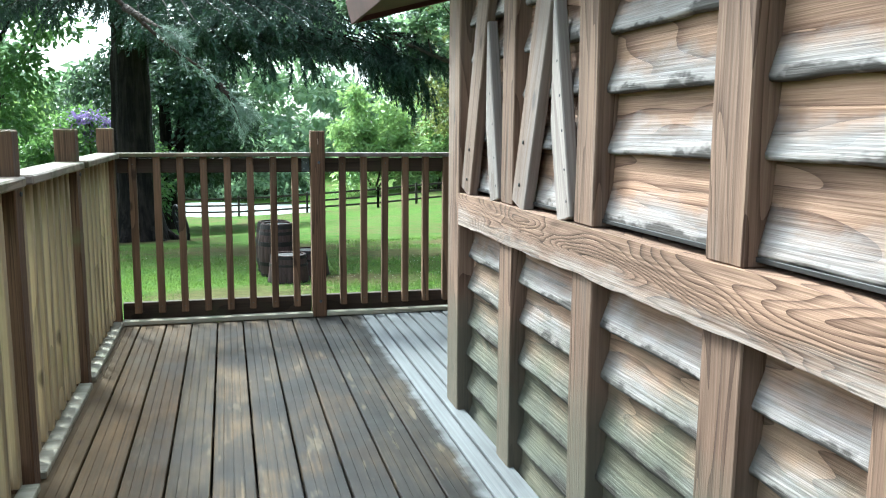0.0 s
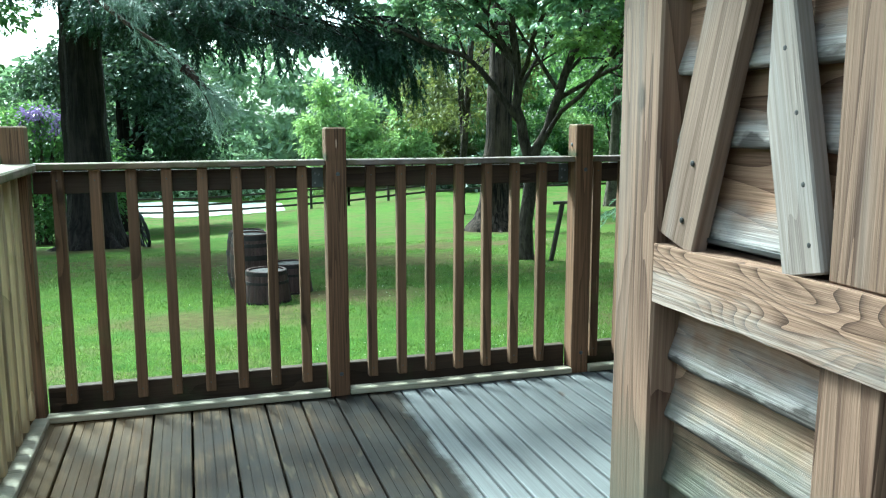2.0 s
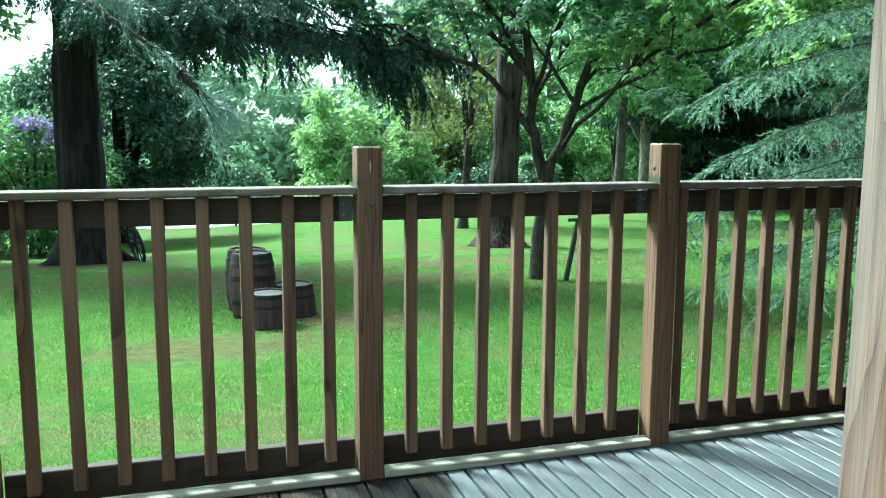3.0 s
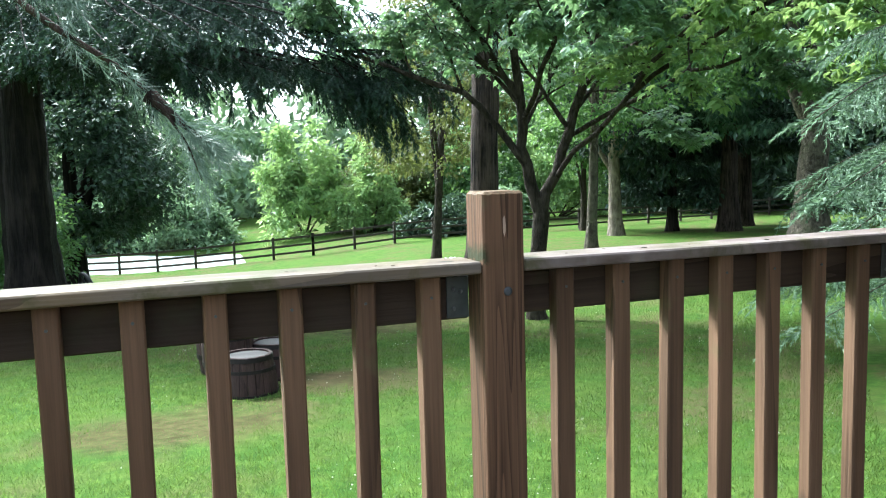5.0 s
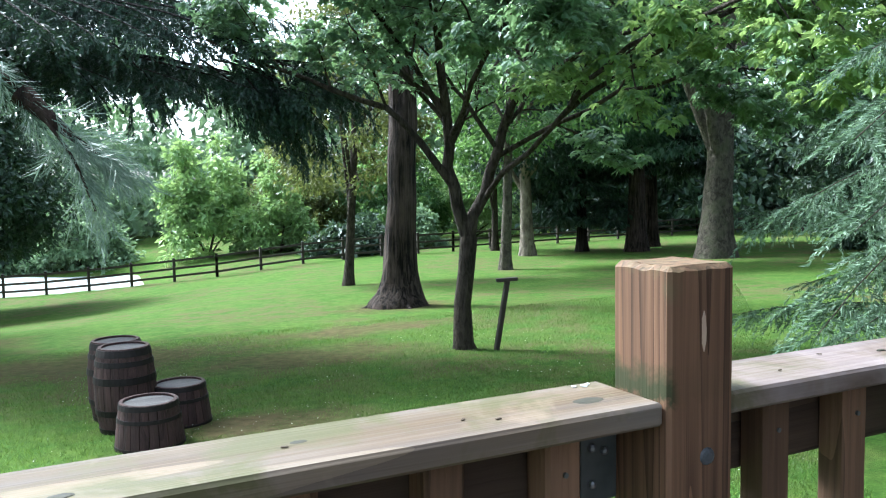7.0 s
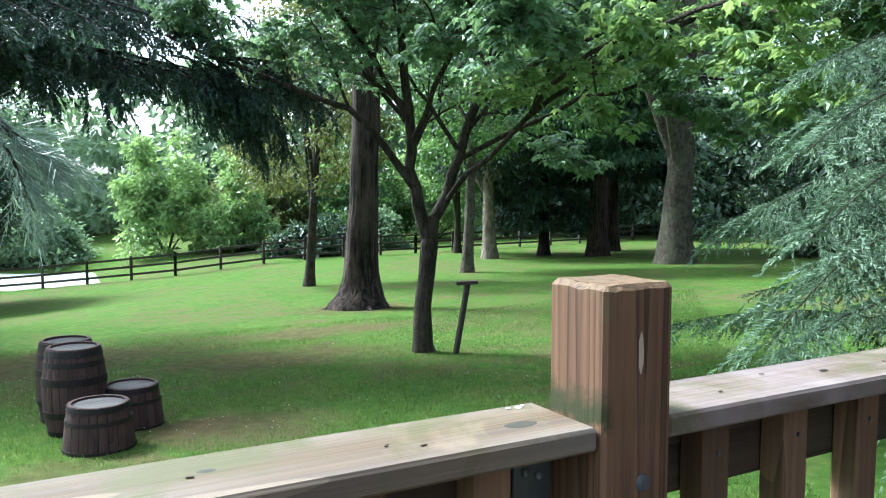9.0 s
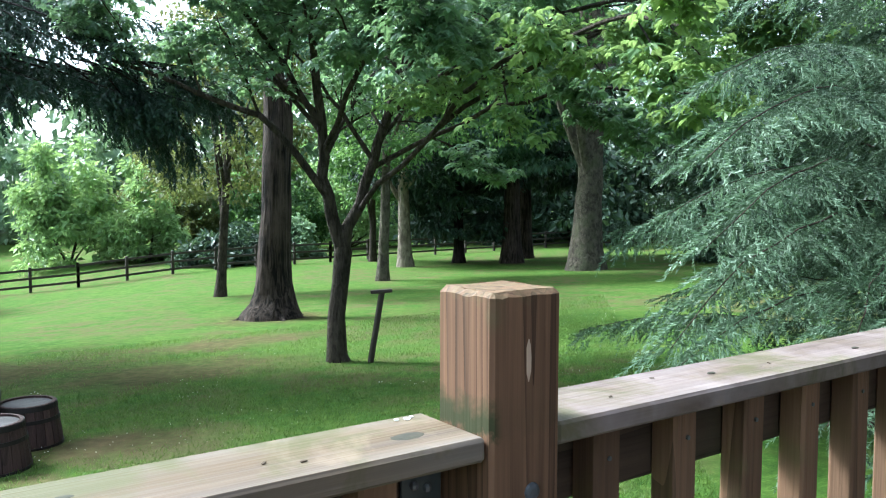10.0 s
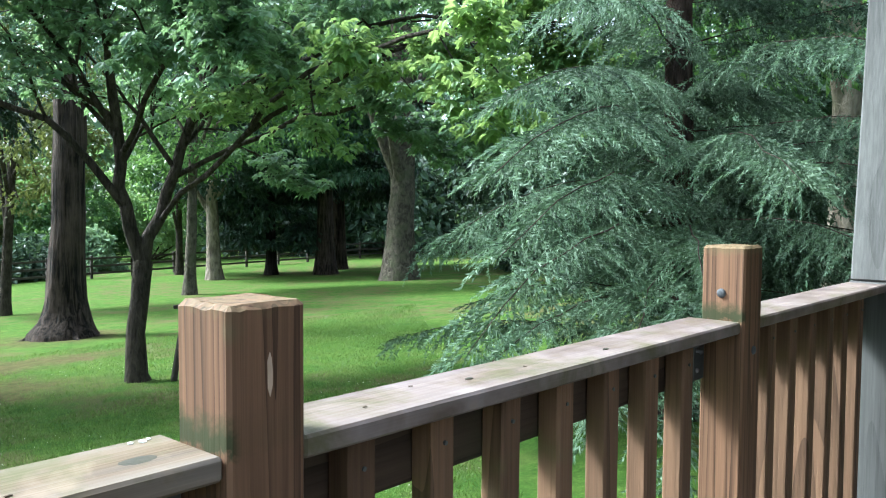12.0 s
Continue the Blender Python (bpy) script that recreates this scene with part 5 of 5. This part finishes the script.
far_tree("beech_tree", "massive beech with smooth grey-brown trunk", 25.6, 30.1, 0.66, 20, BARK_GREY, MIDLEAF, (6.2, 20, 7.5), 200, 120, 0.28, 59, (0.9, 0), 1.5, 9, 1.1)
far_tree("lime_tree", "tall pale-trunked tree behind the cedar", 15.5, 9.0, 0.3, 17, BARK_PALE, MIDLEAF, (4.5, 17, 4.5), 220, 120, 0.2, 60, clump=0.9)
far_tree("chestnut_tree", "broad green tree near the deck's far side", -9.5, 27.0, 0.4, 14, BARK_DARK, MIDLEAF, (2.5, 14, 5.0), 150, 110, 0.26, 61, clump=1.0)
far_tree("sycamore_tree", "tall broad-leaved tree with a high crown near the pond", -8.6, 33.0, 0.35, 15, BARK_DARK, MIDLEAF, (7.6, 15, 4.4), 170, 120, 0.26, 64, clump=1.0)
far_tree("lilac_bush", "lilac bush with purple flower heads", -5.5, 37.2, 0.12, 6, BARK_THIN, LILAC, (4.0, 5.4, 1.2), 12, 70, 0.16, 62, clump=0.45)
far_tree("lilac_bush", "leafy dark bush below the lilac flowers", -6.0, 38.4, 0.12, 5.5, BARK_THIN, MIDLEAF, (0.6, 5.4, 3.4), 150, 100, 0.22, 63, clump=0.8)


def near_pine():
    """The long-needled pine whose bough hangs over the lawn beside the deck; its unseen crown is added to shade the
    cabin.
    """
    rng = np.random.default_rng(71)
    x, y = -4.8, 9.4
    paths = [trunk_path(rng, x, y, 0.24, 13, (0, 0), 1.5)]
    P, W, S = [], [], []
    limbs = [[(x, y, 4.9), (-2.6, 8.6, 3.7), (-1.0, 7.8, 2.4), (-0.45, 7.5, 1.87), (-0.14, 7.4, 1.66), (-0.02, 7.32, 1.52), (0.08, 7.25, 1.36), (0.13, 7.22, 1.2)], [(-0.05, 7.35, 1.55), (0.08, 7.28, 1.42), (0.19, 7.25, 1.34)], [(-0.8, 7.7, 2.2), (-0.5, 7.3, 2.0), (-0.3, 7.1, 1.9)]]
    # upper limbs out of view, added to keep sun off the wall and deck
    for k in range(60):
        a = rng.uniform(0, 6.28)
        h = 5.4 + 7.2 * rng.random()
        r = 4.2 * (1.15 - h / 13.5)
        zz = float(ground_height(x, y)) + h
        limbs.append([(x, y, zz), (x + r * 0.6 * math.cos(a), y + r * 0.6 * math.sin(a), zz - 0.1), (x + r * math.cos(a), y + r * math.sin(a), zz - 0.5)])
    for q in limbs:
        q = np.array(q)
        s = np.linspace(0, 1, 34)
        c = np.stack([np.interp(s, np.linspace(0, 1, len(q)), q[:, i]) for i in range(3)], -1)
        for _ in range(2):
            c[1:-1] = (c[:-2] + 2 * c[1:-1] + c[2:]) / 4
        paths.append((c, 0.034 * (1 - s) ** 1.8 + 0.0035))
        for k in range(15, 34):
            w = c[k] - c[k - 1]
            w /= np.linalg.norm(w)
            for _ in range(3):
                d = w * 0.9 + rng.normal(0, 0.42, 3) + np.array([0, 0, -0.25])
                P.append(c[k] + rng.normal(0, 0.02, 3)), W.append(d), S.append(rng.uniform(0.10, 0.155))
    cr = twigs(rng, (np.array(P), np.array(W), np.array(S)), 20, 0.75, 0.012, 1.6)
    tree("pine_tree", "long-needled pine with a pale bough hanging beside the deck, its unseen crown added for shade", tube_arrays(paths, 7), BARK_CEDAR, cr, PINE, x, y)


near_pine()


def cart_wheel():
    x, y = -1.15, 23.6
    z = float(ground_height(x, y))
    w = thing("cart_wheel", x, y, z, "old black spoked cart wheel leaning by the redwood's foot", "wheel")
    w.matrix_world = pose(x, y, z - 0.02, 0, -14, 20)
    R0 = 0.5
    rim = [(0, R0 * math.cos(t), R0 + R0 * math.sin(t)) for t in np.linspace(0, 2 * math.pi, 33)]
    v, f = tube_arrays([(rim, np.full(33, 0.045))], 6)
    child("rim", mesh_np("rim", v, f, TYRE, True), w)
    for k in range(10):
        t = 2 * math.pi * k / 10
        v, f = tube_arrays([([(0, 0.05 * math.cos(t), R0 + 0.05 * math.sin(t)), (0, 0.47 * math.cos(t), R0 + 0.47 * math.sin(t))], [0.022, 0.016])], 5)
        child("spoke", mesh_np("spoke", v, f, TYRE, True), w)
    bm = bmesh.new()
    bmesh.ops.create_cone(bm, cap_ends=True, segments=14, radius1=0.085, radius2=0.06, depth=0.22)
    part("hub", bm, TYRE, w, "", pose(0, 0, R0, 0, 90, 0))


cart_wheel()


# ---- pond-side bushes and the woods round about ----
def bush(x, y, R, H, leaf, label, n, each, size, seed, flat=0.7):
    rng = np.random.default_rng(seed)
    z0 = float(ground_height(x, y))
    a = rng.uniform(0, 2 * math.pi, n)
    s = rng.random(n)
    q = R * np.sqrt(rng.random(n)) * np.sqrt(1 - 0.8 * s)
    c = np.stack([x + q * np.cos(a), y + q * np.sin(a), z0 + 0.1 + H * s * (0.75 + 0.25 * np.sin(a * 3 + seed))], -1)
    paths = []
    for k in range(5):
        t = c[rng.integers(0, n)]
        paths.append(([(x, y, z0 - 0.2), ((x + t[0]) / 2, (y + t[1]) / 2, (z0 + t[2]) / 2 + 0.2), t], [0.08, 0.05, 0.01]))
    tree("bush", label, tube_arrays(paths, 5), BARK_THIN, blob_leaves(rng, c, rng.uniform(0.5, 1.1, n) * R * 0.25, each, size, flat=flat), leaf, x, y, "bush", "bushes beyond the fence")


for k, (x, y, R, H, leaf, lab) in enumerate((
        (10.5, 60, 3.8, 8.0, BRIGHT, "light green feathery bush by the pond"), (14.5, 57, 3.0, 6.0, BRIGHT, "light green bush behind the fence"),
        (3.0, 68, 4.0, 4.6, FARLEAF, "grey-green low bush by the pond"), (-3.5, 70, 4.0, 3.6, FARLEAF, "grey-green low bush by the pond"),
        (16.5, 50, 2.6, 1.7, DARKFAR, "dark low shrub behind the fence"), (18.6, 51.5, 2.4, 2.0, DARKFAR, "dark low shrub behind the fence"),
        (17.5, 62, 4.0, 9.0, DULL, "tall olive-green bush behind the fence"), (24.0, 60, 4.5, 9.0, MIDLEAF, "tall green bush behind the fence"),
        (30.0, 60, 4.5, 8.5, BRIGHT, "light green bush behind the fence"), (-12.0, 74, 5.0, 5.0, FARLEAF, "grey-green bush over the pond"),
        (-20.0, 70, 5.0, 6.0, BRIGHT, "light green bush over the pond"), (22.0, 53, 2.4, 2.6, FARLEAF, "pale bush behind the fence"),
        (-13.0, 52.0, 3.0, 4.0, MIDLEAF, "green bush by the fence"), (-9.2, 41.0, 2.6, 6.5, BRIGHT, "light green bush at the lawn's edge"))):
    bush(x, y, R, H, leaf, lab, 70, 110, 0.34 if y < 58 else 0.42, 100 + k)


def woods(name, label, leaf, spots, each, size, seed, clump):
    """A belt of far trees, too many to count."""
    rng = np.random.default_rng(seed)
    c, r = [], []
    for x, y, H, R, n in spots:
        z0 = float(ground_height(x, y))
        s = rng.random(n)
        a = rng.uniform(0, 2 * math.pi, n)
        q = R * np.sqrt(rng.random(n)) * np.sin(np.clip(s * 0.8 + 0.2, 0, 1) * math.pi) ** 0.5
        c.append(np.stack([x + q * np.cos(a), y + q * np.sin(a), z0 + 0.3 + H * s], -1))
        r.append(rng.uniform(0.6, 1.4, n) * clump)
    v, f = blob_leaves(rng, np.concatenate(c), np.concatenate(r), each, size)
    tagged(new(name, mesh_np(name, v, f, leaf)), label, "woodland", kind="stuff")


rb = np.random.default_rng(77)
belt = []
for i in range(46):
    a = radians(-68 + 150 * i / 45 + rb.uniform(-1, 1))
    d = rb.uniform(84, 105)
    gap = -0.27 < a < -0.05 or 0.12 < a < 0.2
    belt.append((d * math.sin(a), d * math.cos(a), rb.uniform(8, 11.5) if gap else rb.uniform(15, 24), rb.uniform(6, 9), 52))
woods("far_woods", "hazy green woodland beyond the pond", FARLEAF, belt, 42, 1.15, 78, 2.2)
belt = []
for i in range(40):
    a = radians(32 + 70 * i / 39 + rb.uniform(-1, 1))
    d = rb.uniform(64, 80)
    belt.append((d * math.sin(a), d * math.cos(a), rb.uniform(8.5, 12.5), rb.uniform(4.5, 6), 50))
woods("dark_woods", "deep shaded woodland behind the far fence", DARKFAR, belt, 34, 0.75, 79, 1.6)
# conifers in the shade-coloured leaves, so gaps in the cedar look dark
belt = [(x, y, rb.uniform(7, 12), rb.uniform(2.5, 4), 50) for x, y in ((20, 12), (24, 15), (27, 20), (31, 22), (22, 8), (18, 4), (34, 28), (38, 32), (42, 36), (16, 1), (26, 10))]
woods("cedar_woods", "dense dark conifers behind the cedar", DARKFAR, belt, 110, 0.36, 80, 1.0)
# unseen belt behind the cabin, added and kept low to let sky light in
belt = []
for i in range(34):
    a = radians(85 + 215 * i / 33)
    d = rb.uniform(28, 45)
    belt.append((d * math.sin(a), d * math.cos(a), rb.uniform(5, 8), rb.uniform(4, 6), 20))
woods("rear_woods", "low green woodland added out of view round the cabin's rear", MIDLEAF, belt, 22, 1.0, 81, 1.8)

grass_field()


# ---- deck boards ----
def deck():
    d = thing("floor", 0, 0, 0, "grooved timber deck, wet and dark outside, dry and silver under the roof", "deck", kind="structure")
    w, t, pitch = 0.143, 0.028, 0.151

    def board_mesh(length, w, grooves):
        prof = [(0.0, -t), (0.0, -0.003), (0.003, 0.0)]
        for c in grooves:
            prof += [(c - 0.002, 0.0), (c - 0.0012, -0.0025), (c + 0.0012, -0.0025), (c + 0.002, 0.0)]
        prof += [(w - 0.003, 0.0), (w, -0.003), (w, -t)]
        n = len(prof)
        v = [(x, 0, z) for x, z in prof] + [(x, length, z) for x, z in prof]
        me = bpy.data.meshes.new("plank")
        me.from_pydata(v, [], [(i, (i + 1) % n, n + (i + 1) % n, n + i) for i in range(n)] + [tuple(range(n))[::-1], tuple(range(n, 2 * n))])
        bm = bmesh.new()
        bm.from_mesh(me)
        bmesh.ops.recalc_face_normals(bm, faces=bm.faces)
        bm.to_mesh(me)
        bm.free()
        me.materials.append(DECKING)
        return me

    # broad grooved boards in the open, narrow slats under the roof
    broad = board_mesh(5.34 - BACK_Y, w, (0.036, 0.0715, 0.107))
    slat, short = board_mesh(5.34 - BACK_Y, 0.064, ()), board_mesh(5.34 - 3.475, 0.064, ())
    x = -0.834
    while x < 3.4:
        inside, dry = x > 0.93, x > 0.70
        child("plank", short if inside else (slat if dry else broad), d, pose(x, 3.475 if inside else BACK_Y, random.uniform(-0.0015, 0.0005)))
        x += pitch / 2 if dry else pitch
    for y in (5.1, 4.5, 3.9, 3.3, 2.7, 2.1, 1.5, 0.9, 0.3, -0.3, -0.9, -1.5, -2.1):
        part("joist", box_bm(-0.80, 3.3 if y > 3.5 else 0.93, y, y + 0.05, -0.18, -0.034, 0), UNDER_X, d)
    # added black sheets that make the gaps between boards read as dark
    part("weed_sheet", box_bm(-0.80, 0.92, BACK_Y, 5.28, -0.2, -0.19, 0), BLACK, d, "black sheet added under the joists to darken the board gaps")
    part("weed_sheet", box_bm(0.925, 3.36, 3.48, 5.28, -0.2, -0.19, 0), BLACK, d, "black sheet added under the joists to darken the board gaps")
    part("edge_joist", box_bm(-0.82, 3.38, 5.29, 5.335, -0.20, -0.034, 0.003), UNDER_X, d)
    for x in (-0.7, 0.55, 1.72, 2.54):
        part("leg", box_bm(x, x + 0.1, 5.17, 5.27, -0.85, -0.19, 0.003), UNDER_X, d)


deck()
